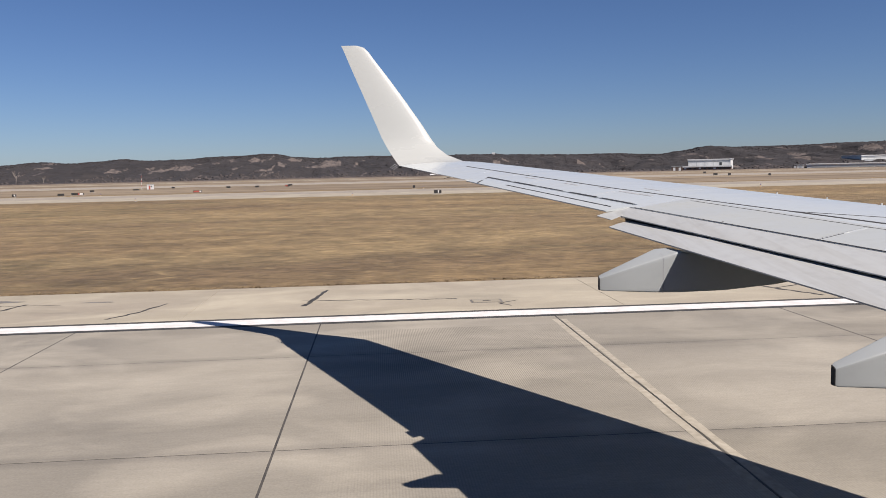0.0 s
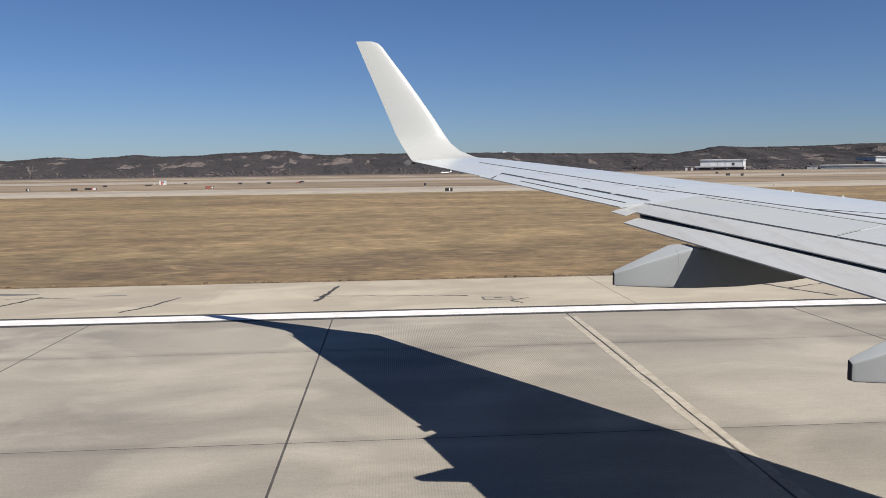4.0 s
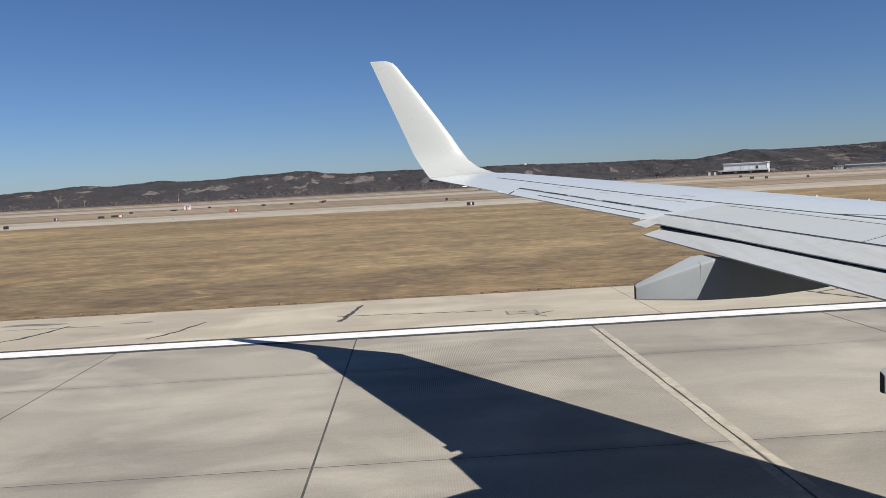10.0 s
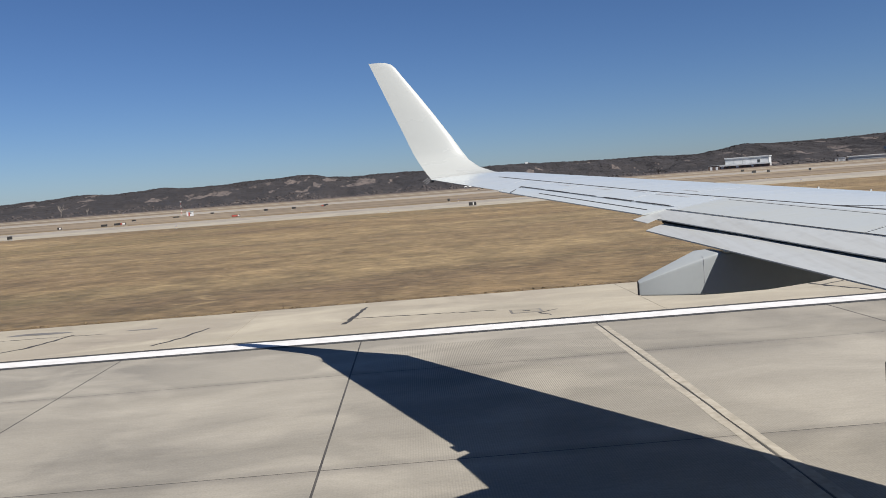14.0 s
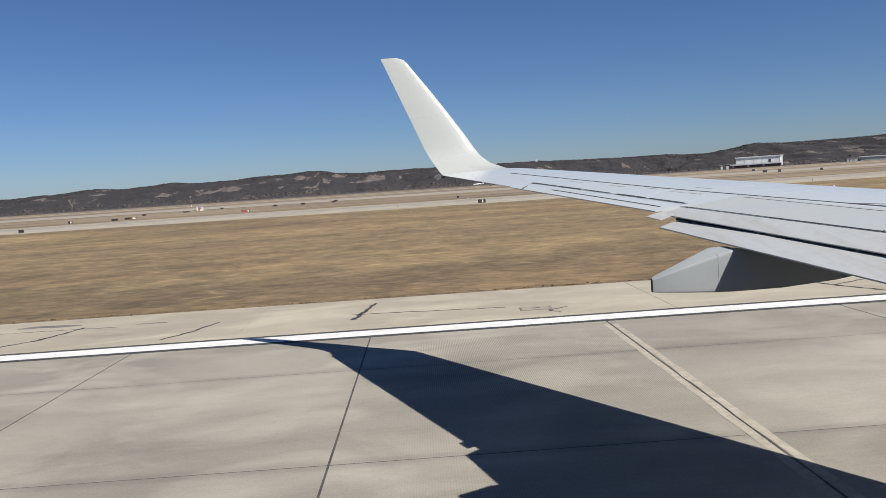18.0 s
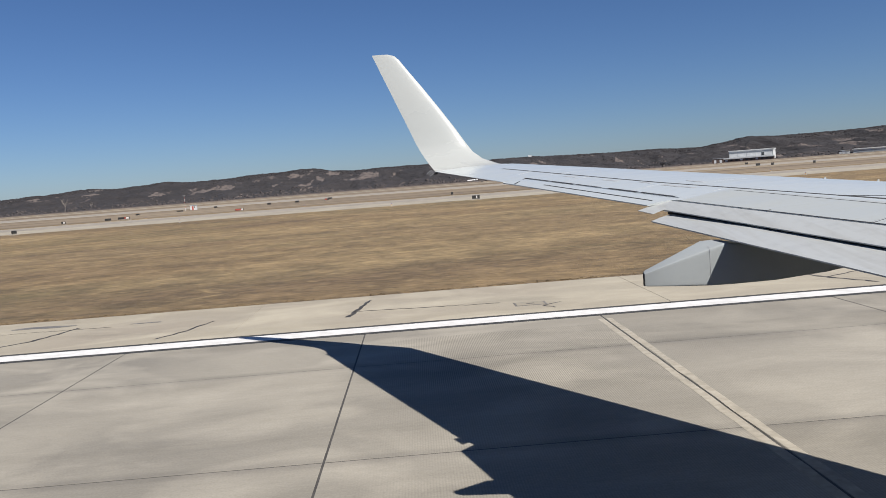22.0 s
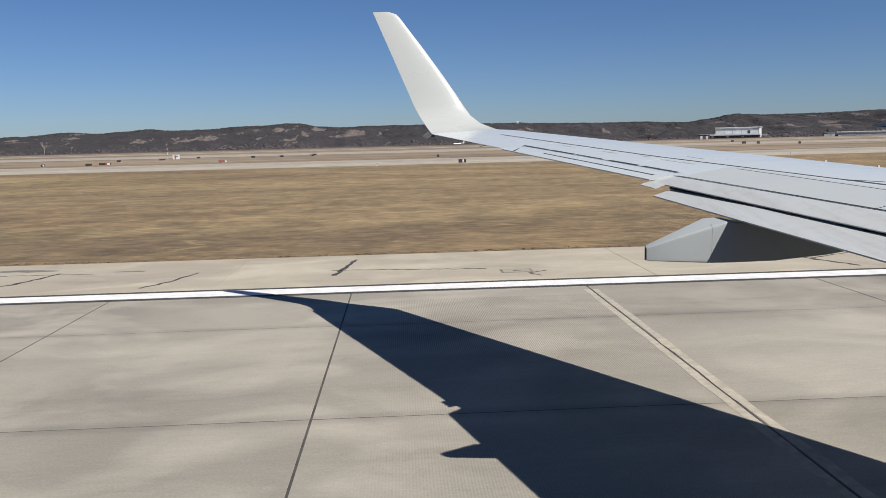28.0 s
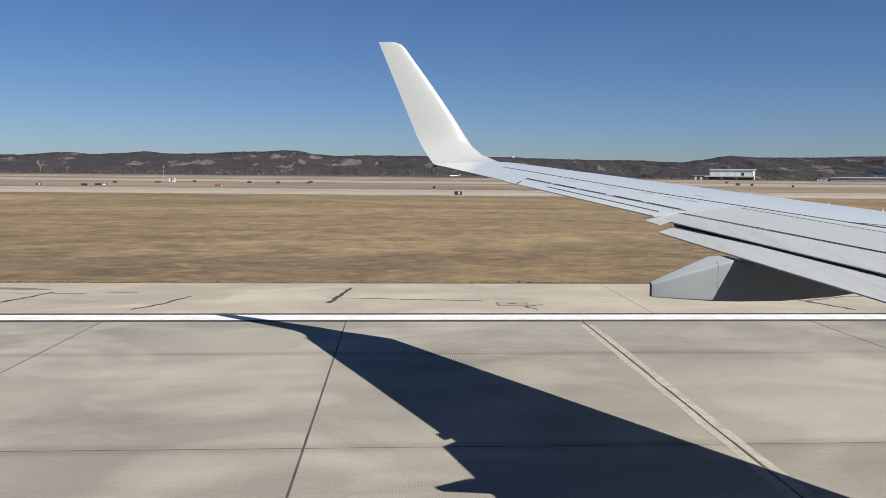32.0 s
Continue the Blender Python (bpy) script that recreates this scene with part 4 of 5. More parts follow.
home.scale = (0.32, 0.32, 0.32)
tagged(home, "small white house on the wooded ridge", "house")
part("house_wall", bm_box(-6, 6, -4, 4, 0, 5.0), M_HANGAR, home)
part("roof", bm_loft([[(sx * 6.5, -4.6, 5.0), (sx * 6.5, 4.6, 5.0), (sx * 6.5, 0, 7.6)] for sx in (-1, 1)]), M_HANGAR_TRIM, home, "grey pitched roof")
for wx in (-4, -1.2, 2.4):
    part("window", bm_box(wx, wx + 1.4, -4.08, -3.98, 1.6, 3.4), M_DARK_GLASS, home)

def bare_tree(x, y, h, count, spread, material, label):
    """A leafless tree: a leaning trunk, limbs and twigs."""
    tree = holder("bare_tree", (x, y, -0.3))
    tagged(tree, label, "tree")
    rnd = random.Random(int(h * 10))
    part("trunk", bm_rod((0, 0, 0), (h * 0.075, 0, h * 0.55), h * 0.0175, h * 0.01, 10), material, tree)
    limbs = []
    for i in range(count):
        a, k = rnd.uniform(0, 6.28), rnd.uniform(0.3, 0.55)
        p0 = Vector((h * 0.136 * k, 0, h * k))
        p1 = p0 + Vector((math.cos(a) * h * spread, math.sin(a) * h * spread, h * rnd.uniform(0.2, 0.42)))
        limbs.append(bm_rod(p0, p1, h * 0.007, h * 0.0025, 6))
        for j in range(3):
            b, m = rnd.uniform(0, 6.28), rnd.uniform(0.35, 0.9)
            q = p0.lerp(p1, m)
            limbs.append(bm_rod(q, q + Vector((math.cos(b) * h * 0.1, math.sin(b) * h * 0.1, h * 0.14)), h * 0.0055, h * 0.002, 5))
    part("limbs", bm_join(*limbs), material, tree)


# trees that stand out before the hills
bare_tree(-285, 660, 13, 10, 0.2, M_BARK, "pale leafless tree before the bluffs")
bare_tree(-262, 655, 7, 9, 0.2, M_BARK, "small pale leafless tree before the bluffs")
bare_tree(197, 632, 4.6, 60, 0.5, M_CROWN, "dark bushy leafless tree by the field's edge")
bare_tree(205, 640, 3.4, 50, 0.6, M_CROWN, "low dark shrub by the field's edge")

# runway edge lights on stakes at the outer shoulder
for x in (-86, -26, 34, 94):
    ob = holder("runway_edge_light", (x, 24.4, 0))
    tagged(ob, "small yellow-footed runway edge light", "light", "runway edge lights")
    part("base", bm_rod((0, 0, -0.03), (0, 0, 0.04), 0.19, 0.16, 16), M_YELLOW_PAINT, ob)
    part("stem", bm_rod((0, 0, 0.03), (0, 0, 0.33), 0.03, 0.025, 8), M_YELLOW_PAINT, ob)
    part("lens", bm_rod((0, 0, 0.33), (0, 0, 0.46), 0.07, 0.04, 12), M_WHITE_PAINT, ob, "clear glass lamp head")

# blue taxiway edge lights on short stems, alternating along both sides
M_BLUE_LENS = worn("blue_lamp_glass", (0.03, 0.06, 0.30), (0.04, 0.08, 0.36), 4.0, 0.2)
first = None
for i in range(9):
    for y, dx in ((129.5, 0.0), (173.5, 14.0)):
        x = -140 + 34 * i + dx
        if first is None:
            first = holder("taxiway_light", (x, y, -0.045))
            tagged(first, "small blue taxiway edge light on a stem", "light", "taxiway edge lights")
            part("base", bm_rod((0, 0, -0.03), (0, 0, 0.06), 0.16, 0.13, 12), M_STEEL, first)
            part("stem", bm_rod((0, 0, 0.05), (0, 0, 0.34), 0.03, None, 8), M_YELLOW_PAINT, first)
            part("lens", bm_rod((0, 0, 0.34), (0, 0, 0.46), 0.06, 0.035, 10), M_BLUE_LENS, first, "blue glass lamp head")
        else:
            copy_thing(first, pose(x, y, -0.045))

# ------------------------------------------------------------------ shoulder: cracks, damp patches, drains


def tar_line(name, pts, width, material, z, parent, label="", seed=1):
    """A crooked sealed crack on the pavement."""
    rnd = random.Random(seed)
    fine = []
    for (x0, y0), (x1, y1) in zip(pts, pts[1:]):
        n = max(3, int(math.hypot(x1 - x0, y1 - y0) / 0.18))
        for i in range(n):
            k = i / n
            fine.append(Vector((x0 + (x1 - x0) * k + rnd.gauss(0, 0.03), y0 + (y1 - y0) * k + rnd.gauss(0, 0.03), z)))
    fine.append(Vector((*pts[-1], z)))
    bm = bmesh.new()
    row = []
    for i, p in enumerate(fine):
        d = (fine[min(i + 1, len(fine) - 1)] - fine[max(i - 1, 0)]).normalized()
        s = Vector((-d.y, d.x, 0)) * width * rnd.uniform(0.3, 0.75)
        row.append((bm.verts.new(p + s), bm.verts.new(p - s)))
    for a, b in zip(row, row[1:]):
        bm.faces.new((a[0], a[1], b[1], b[0]))
    bmesh.ops.recalc_face_normals(bm, faces=bm.faces[:])
    if sum(f.normal.z for f in bm.faces) < 0:
        bmesh.ops.reverse_faces(bm, faces=bm.faces[:])
    ob = part(name, bm, material, parent, label)
    return ob


def blot(x, y, w, d, z, material, parent, name, seed):
    """A flat patch with an uneven edge."""
    rnd = random.Random(seed)
    ph = [rnd.uniform(0, 6.28) for _ in range(5)]
    bm = bmesh.new()
    vs_ = []
    for i in range(48):
        a = 2 * math.pi * i / 48
        r = 1 + sum(0.16 / (k + 1) * math.sin((k + 2) * a + ph[k]) * 1.6 for k in range(5))
        vs_.append(bm.verts.new((x + w * r * math.cos(a), y + d * r * math.sin(a), z)))
    bm.faces.new(vs_)
    return part(name, bm, material, parent)


# crooked cracks: width of the tar, then its bends
CRACKS = ((0.08, ((-7.3, 21.5), (-6.7, 22.6), (-6.3, 23.9))), (0.12, ((-2.2, 22.6), (-1.9, 24.4), (-1.7, 25.6))), (0.06, ((-2.3, 23.6), (0.5, 23.2), (2.2, 23.0))),
          (0.13, ((12.5, 21.5), (11.8, 23.1), (10.9, 26.2))), (0.06, ((11.9, 23.0), (13.6, 23.9), (15.8, 23.7))), (0.05, ((11.5, 24.2), (9.7, 24.9), (8.2, 24.6))),
          (0.14, ((-19.5, 21.6), (-18.7, 24.0), (-18.9, 26.3))), (0.12, ((24, 21.5), (23.2, 24), (23.6, 26.3))), (0.05, ((3.6, 21.5), (3.3, 22.0), (3.9, 22.4))),
          (0.11, ((-12.4, 21.6), (-11.2, 22.8), (-10.6, 24.6))), (0.04, ((-18.7, 24.2), (-14.0, 24.5), (-9.5, 24.3))))
for i, (width, pts) in enumerate(CRACKS):
    tar_line("sealed_crack", pts, width, M_TAR, 0.004, shoulder, "crooked black tar in a crack", seed=i + 3)
for i, (x, y, w, d) in enumerate(((-12.0, 25.3, 0.9, 0.22), (14.0, 25.2, 1.1, 0.2), (-8.5, 24.6, 0.4, 0.1))):
    blot(x, y, w, d, 0.004, M_DAMP, shoulder, "damp_patch", i + 11)
drain = part("drain_grate", bm_box(2.55, 3.45, 22.15, 22.75, -0.05, 0.004), M_DAMP, shoulder, "grey drain cover in a dark frame")
part("drain_plate", bm_box(2.61, 3.39, 22.22, 22.70, -0.04, 0.008), M_SHOULDER, drain, "pale cover plate")
part("drain_slot", bm_box(2.90, 3.12, 22.42, 22.50, -0.03, 0.011), M_TAR, drain, "dark lifting slot")


def tufts():
    """Dry blades along the pavement's edge and over the near field, in one mesh."""
    rnd = random.Random(8)
    verts, faces = [], []
    for i in range(2600):
        y = PAVED_END - 0.15 + 0.05 + 0.8 * rnd.random() ** 1.5
        x = rnd.uniform(-0.75, 0.8) * (y + 6)
        h = rnd.uniform(-0.03, 0.015)
        for _ in range(3):
            a, w = rnd.uniform(0, 6.28), rnd.uniform(0.015, 0.04)
            dx, dy = math.cos(a) * w, math.sin(a) * w
            ox, oy = rnd.gauss(0, 0.05), rnd.gauss(0, 0.05)
            k = len(verts)
            verts += [(x + ox - dx, y + oy - dy, -0.05), (x + ox + dx, y + oy + dy, -0.05), (x + ox + rnd.gauss(0, 0.05), y + oy + rnd.gauss(0, 0.05), h)]
            faces.append((k, k + 1, k + 2))
    me = bpy.data.meshes.new("dry_grass_tufts")
    me.from_pydata(verts, [], faces)
    me.materials.append(M_STRAW)
    tagged(new("dry_grass_tufts", me), "short dry straw-coloured grass tufts", "grass", kind="stuff")


tufts()
M_SOIL = worn("dark_soil", (0.10, 0.075, 0.05), (0.15, 0.11, 0.07), 2.0, 0.95)
rnd = random.Random(31)
lip = [(-60 + 1.1 * i, PAVED_END + 0.07 + rnd.gauss(0, 0.035)) for i in range(118)]
tar_line("soil_lip", lip, 0.16, M_SOIL, -0.012, shoulder, "thin dark soil line along the pavement", seed=77)

# ------------------------------------------------------------------ the rest of the airfield, up and down the runway


def bm_strip(pts, width, z, depth=0.03):
    """A flat band of even width along points of the plan."""
    bm = bmesh.new()
    row = []
    for i, (x, y) in enumerate(pts):
        a, b = pts[max(i - 1, 0)], pts[min(i + 1, len(pts) - 1)]
        d = Vector((b[0] - a[0], b[1] - a[1], 0)).normalized()
        n = Vector((-d.y, d.x, 0)) * width / 2
        p = Vector((x, y, z))
        row.append([bm.verts.new(q) for q in (p + n, p - n, p - n - Vector((0, 0, depth)), p + n - Vector((0, 0, depth)))])
    for a, b in zip(row, row[1:]):
        for i in range(4):
            bm.faces.new((a[i], b[i], b[(i + 1) % 4], a[(i + 1) % 4]))
    bm.faces.new(row[0])
    bm.faces.new(row[-1][::-1])
    bmesh.ops.recalc_face_normals(bm, faces=bm.faces[:])
    return bm


def arc(cx, cy, r, a0, a1, n=18):
    return [(cx + r * math.cos(radians(a0 + (a1 - a0) * i / n)), cy + r * math.sin(radians(a0 + (a1 - a0) * i / n))) for i in range(n + 1)]


def taxiway_exit(x, width, name_label):
    """A paved exit from the runway to the parallel taxiway, with flared corners, yellow lines and a hold bar."""
    w = width / 2
    y0, y1, f = PAVED_END + 0.02, 130.98, 22
    left = [(x - w - f, y0)] + arc(x - w - f, y0 + f, f, -88, -2, 10) + [(x - w, y1)]
    right = [(x + w, y1)] + arc(x + w + f, y0 + f, f, 182, 268, 10) + [(x + w + f, y0)]
    bm = bmesh.new()
    face = bm.faces.new([bm.verts.new((px, py, -0.016)) for px, py in left + right])
    if face.normal.z < 0:
        face.normal_flip()
    bmesh.ops.triangulate(bm, faces=bm.faces[:])
    ext = bmesh.ops.extrude_face_region(bm, geom=bm.faces[:])
    for g in ext["geom"]:
        if isinstance(g, bmesh.types.BMVert):
            g.co.z -= 0.2
    bmesh.ops.recalc_face_normals(bm, faces=bm.faces[:])
    ob = tagged(part("taxiway_exit", bm, M_TAXI), name_label, "taxiway", kind="structure")
    lead = [(x, y1)] + [(x, 70)]
    for pts in (lead + arc(x - 45, 70, 45, 0, -82), lead + arc(x + 45, 70, 45, 180, 262), [(x, y1), (x, 4)]):
        part("centreline_border", bm_strip(pts, 0.75, 0.010), M_BLACK_PAINT, ob, "black border of a yellow line")
        part("centreline", bm_strip(pts, 0.30, 0.014), M_YELLOW_PAINT, ob, "yellow taxi line")
    for k in range(4):
        part("hold_line", bm_box(x - w, x + w, 84 + 0.6 * k, 84.3 + 0.6 * k, -0.02, -0.008), M_YELLOW_PAINT, ob)
    for k in range(int(width // 3)):
        part("hold_patch", bm_box(x - w + 3 * k + 0.3, x - w + 3 * k + 2.5, 87.2, 89.0, -0.02, -0.008), M_SIGN_RED if k % 2 else M_WHITE_PAINT, ob, "red and white surface marking")
    for sd in (-1, 1):
        edge = [(x + sd * (w - 1.2), y1)] + [(x + sd * (w - 1.2 + f) + -sd * f * math.cos(radians(t)), y0 + f - f * math.sin(radians(t))) for t in range(0, 85, 8)]
        part("edge_line", bm_strip(edge, 0.15, 0.004), M_YELLOW_PAINT, ob)
    return ob


taxiway_exit(-583, 34, "concrete taxiway exit with yellow curved lead-off lines")
taxiway_exit(-311, 40, "concrete taxiway exit with a straight yellow centreline")
taxiway_exit(205, 30, "concrete taxiway exit beside the grass")
taxiway_exit(940, 40, "wide concrete taxiway exit")

# the old cross runway slants in to meet this one
CROSS = [(470 - 55 * k, 21.2 + 22 * k) for k in range(6)]
cross = tagged(part("cross_runway", bm_strip(CROSS, 40, -0.008, 0.25), M_TAXI), "worn grey concrete strip that slants across the grass", "runway", kind="structure")
for off, w, m, label in ((-18.5, 0.5, M_WHITE_PAINT, "thin white edge line"), (18.5, 0.5, M_WHITE_PAINT, "thin white edge line"), (0.0, 0.4, M_WHITE_PAINT, "white centre line")):
    part("edge_line", bm_strip([(x + off * 0.371, y + off * 0.928) for x, y in CROSS[1:]], w, -0.003), m, cross, label)

# touchdown zone bars and aiming blocks
for x, l, y0, y1 in ((-660, 45, 9.2, 18.3), (-556, 22, 12.6, 14.4), (-556, 22, 9.2, 11.0), (-435, 22, 12.6, 14.4), (-435, 22, 9.2, 11.0), (-298, 22, 9.6, 12.2), (757, 45, 2.0, 9.4)):
    bar = part("runway_bar", bm_box(x - l / 2 - 0.25, x + l / 2 + 0.25, y0 - 0.25, y1 + 0.25, -0.05, 0.005), M_BLACK_PAINT)
    tagged(bar, "white runway distance bar with a black border", "marking", kind="structure")
    part("bar_paint", bm_box(x - l / 2, x + l / 2, y0, y1, -0.04, 0.010), M_WHITE_PAINT, bar, "white paint block")

# three flush lamps across the touchdown zone, every thirty metres
first_lamp = None
for i in range(13):
    for y in (13.3, 11.5, 9.7):
        if first_lamp is None:
            first_lamp = holder("flush_light", (-721 + 30.5 * i, y, 0.012))
            tagged(first_lamp, "round dark steel lamp flush with the concrete", "light", "touchdown zone lights")
            part("ring", bm_rod((0, 0, -0.02), (0, 0, 0.004), 0.24, 0.22, 20), M_DAMP, first_lamp)
            part("cap", bm_rod((0, 0, 0.0), (0, 0, 0.014), 0.15, 0.12, 16), M_STEEL, first_lamp, "steel lamp cap")
        else:
            copy_thing(first_lamp, pose(-721 + 30.5 * i, y, 0.012))


def letter_on(ob, text, size, x, z):
    """A raised letter on a sign's face."""
    cu = bpy.data.curves.new("letter", "FONT")
    cu.body, cu.size, cu.extrude, cu.align_x, cu.align_y = text, size, 0.004, "CENTER", "CENTER"
    tmp = new("letter_form", cu)
    bpy.context.view_layer.update()
    me = bpy.data.meshes.new_from_object(tmp.evaluated_get(bpy.context.evaluated_depsgraph_get()))
    bpy.data.objects.remove(tmp)
    bpy.data.curves.remove(cu)
    me.materials.clear()
    me.materials.append(M_SIGN_YELLOW)
    let = new("letter", me)
    let.parent = ob
    let.matrix_basis = pose(x, -0.19, z, 90, 0, 0)
    return let


board = lit_sign(-331, 63, 5.2, 1.0, ((1, K),), "long black taxiway sign with a yellow letter K")
letter_on(board, "K", 0.75, 1.9, 0.72)
board = lit_sign(912, 36, 4.4, 0.9, ((1, K),), "long black taxiway sign with a yellow letter D")
letter_on(board, "D", 0.65, 1.7, 0.66)
lit_sign(-600, 69, 4.6, 1.0, ((1, K),), "long black sign in the dry grass")
lit_sign(-656, 76, 2.0, 0.7, ((1, K),), "low black sign beside a gravel path")
lit_sign(-59, 38, 1.6, 2.2, ((1, K),), "square black distance board in the grass", radians(88))
lit_sign(320, 34.5, 1.6, 2.0, ((1, K),), "square black distance board in the grass", radians(86))
lit_sign(600, 36, 1.6, 2.0, ((1, K),), "square black distance board in the grass", radians(86))
lit_sign(748, 37, 1.6, 2.0, ((1, K),), "square black distance board in the grass", radians(80))
lit_sign(323, 46, 2.6, 1.1, ((0.5, K), (0.5, K)), "black sign turned from the runway", radians(35))
lit_sign(195, 75, 3.4, 0.8, ((0.6, Y_), (0.4, K)), "yellow and black taxiway sign in the grass")
lit_sign(-551, 66, 2.6, 0.8, ((0.5, Y_), (0.5, K)), "yellow and black taxiway sign by the bend")
lit_sign(-283, 66, 2.6, 0.8, ((0.6, Y_), (0.4, K)), "yellow and black taxiway sign by the exit")

# rainwater on the exit's apron
for i, (x, y, w, d) in enumerate(((-604, 45, 7.0, 2.6), (-598, 52, 3.4, 2.2), (-333, 42, 3.0, 1.2), (378, 43, 9.0, 1.4), (398, 40, 5.0, 1.0))):
    tagged(blot(x, y, w, d, 0.012, M_DAMP, None, "puddle", 40 + i), "shallow grey wet patch on the concrete", "water", kind="structure")

# the glide path site: lattice tower, chequered shelters, gravel pad with a row of orange boards
tower = holder("lattice_tower", (-671, 114, -0.045))
tagged(tower, "tall slender steel lattice tower with antennas", "tower")
for i in range(4):
    a = radians(45 + 90 * i)
    part("leg", bm_rod((0.9 * math.cos(a), 0.9 * math.sin(a), 0), (0.35 * math.cos(a), 0.35 * math.sin(a), 12), 0.06, 0.04, 6), M_STEEL, tower)
for k in range(8):
    r0, r1 = 0.9 - 0.069 * k, 0.9 - 0.069 * (k + 1)
    for i in range(4):
        a, b = radians(45 + 90 * i), radians(135 + 90 * i)
        part("brace", bm_rod((r0 * math.cos(a), r0 * math.sin(a), 1.5 * k), (r1 * math.cos(b), r1 * math.sin(b), 1.5 * k + 1.5), 0.025, None, 5), M_STEEL, tower)
for z in (3.2, 9.8, 11.3):
    part("antenna", bm_box(-0.9, 0.9, -0.16, 0.16, z, z + 0.7, 0.04), M_HANGAR_TRIM, tower, "grey antenna panel")
part("whip", bm_rod((0, 0, 12), (0, 0, 13.4), 0.03, 0.01, 6), M_STEEL, tower)


def chequered_shelter(x, y, cols, size, label):
    """A boxy equipment shelter of red and white squares under a flat roof."""
    ob = holder("equipment_shelter", (x, y, -0.045))
    tagged(ob, label, "shelter", "equipment shelters")
    for i in range(cols):
        for j in range(2):
            part("panel", bm_box(size * (i - cols / 2) + 0.005, size * (i + 1 - cols / 2) - 0.005, -1.2, 1.2, size * j + 0.005, size * (j + 1) - 0.005), M_SIGN_RED if (i + j) % 2 else M_WHITE_PAINT, ob)
    part("roof", bm_box(-size * cols / 2 - 0.15, size * cols / 2 + 0.15, -1.35, 1.35, 2 * size, 2 * size + 0.14, 0.03), M_HANGAR_TRIM, ob, "grey flat roof")
    part("footing", bm_box(-size * cols / 2 - 0.4, size * cols / 2 + 0.4, -1.6, 1.6, -0.03, 0.04), M_SHOULDER, ob)
    part("door", bm_box(-0.4, 0.4, -1.26, -1.19, 0.05, 2.0 * size * 0.9), M_HANGAR, ob, "pale steel door")


chequered_shelter(-668, 111, 3, 1.2, "red and white chequered equipment shelter")
chequered_shelter(-661, 113, 4, 1.2, "long red and white chequered equipment shelter")
tagged(part("gravel_pad", bm_box(-672.5, -662, 37, 68, -0.1, -0.02, 0.01), M_FIELD), "pale gravel pad in the dry grass", "pavement", kind="structure")
tagged(part("gravel_path", bm_strip([(-660, 37), (-661, 66), (-663, 106)], 3.2, -0.022), M_TAXI), "grey gravel path to the shelters", "path", kind="structure")
M_ORANGE = worn("orange_board_paint", (0.50, 0.10, 0.035), (0.40, 0.09, 0.04), 3.0, 0.5)
orange_first = None
for y in (38.5, 45, 52, 60):
    if orange_first is None:
        orange_first = holder("monitor_antenna", (-671, y, -0.045))
        tagged(orange_first, "orange antenna board on two thin posts", "antenna", "orange monitor antennas")
        part("board", bm_box(-0.7, 0.7, -0.12, 0.12, 0.95, 1.22, 0.03), M_ORANGE, orange_first, "orange board")
        for dx in (-0.5, 0.55):
            part("post", bm_rod((dx, 0, 0), (dx, 0, 0.97), 0.035, None, 8), M_STEEL, orange_first)
        part("conduit", bm_rod((0.55, 0, 0.1), (1.05, 0, 0.45), 0.03, None, 8), M_STEEL, orange_first)
        part("junction_box", bm_box(0.95, 1.2, -0.1, 0.1, 0.0, 0.5, 0.02), M_HANGAR_TRIM, orange_first)
    else:
        copy_thing(orange_first, pose(-671, y, -0.045))
cabinet = holder("control_cabinet", (-669.4, 60, -0.045))
tagged(cabinet, "small grey control cabinet on a post", "cabinet")
part("box", bm_box(-0.25, 0.25, -0.2, 0.2, 0.9, 1.7, 0.03), M_HANGAR_TRIM, cabinet)
part("post", bm_rod((0, 0, 0), (0, 0, 0.92), 0.05, None, 8), M_STEEL, cabinet)

# weather station by the first exit
station = holder("weather_station", (-628, 178, -0.045))
tagged(station, "white weather mast with instrument boxes at its foot", "mast")
part("pole", bm_rod((0, 0, 0), (0, 0, 9.5), 0.09, 0.05, 10), M_WHITE_PAINT, station)
part("crossarm", bm_rod((-0.6, 0, 9.2), (0.6, 0, 9.2), 0.03, None, 6), M_STEEL, station)
for dx, w, h in ((-3.2, 1.2, 0.9), (1.8, 1.6, 1.3), (4.4, 0.9, 1.1), (7.0, 0.6, 1.6)):
    part("instrument_box", bm_box(dx, dx + w, -0.4, 0.4, 0.1, h, 0.04), M_WHITE_PAINT, station)

# red container and a beige block hut further on
crate = holder("container", (660.5, 60, -0.045))
tagged(crate, "rust-red steel container with ribbed doors", "container")
part("body", bm_box(-0.9, 0.9, -1.2, 1.2, 0.05, 1.45, 0.03), M_SIGN_RED, crate)
for k in range(5):
    part("rib", bm_box(-0.84 + 0.38 * k, -0.74 + 0.38 * k, -1.25, -1.19, 0.1, 1.4), M_HANGAR, crate)
hut2 = holder("block_hut", (663.2, 60.5, -0.045))
tagged(hut2, "low beige block hut beside the container", "hut")
part("wall", bm_box(-1.3, 1.3, -1.2, 1.2, 0, 1.5, 0.03), M_PALE_PATCH, hut2)
part("roof", bm_box(-1.4, 1.4, -1.3, 1.3, 1.5, 1.6, 0.02), M_SHOULDER, hut2)

# windsock
sock = holder("windsock", (560, 118, -0.045))
tagged(sock, "orange windsock on a white pole", "windsock")
part("pole", bm_rod((0, 0, 0), (0, 0, 6.0), 0.08, 0.05, 10), M_WHITE_PAINT, sock)
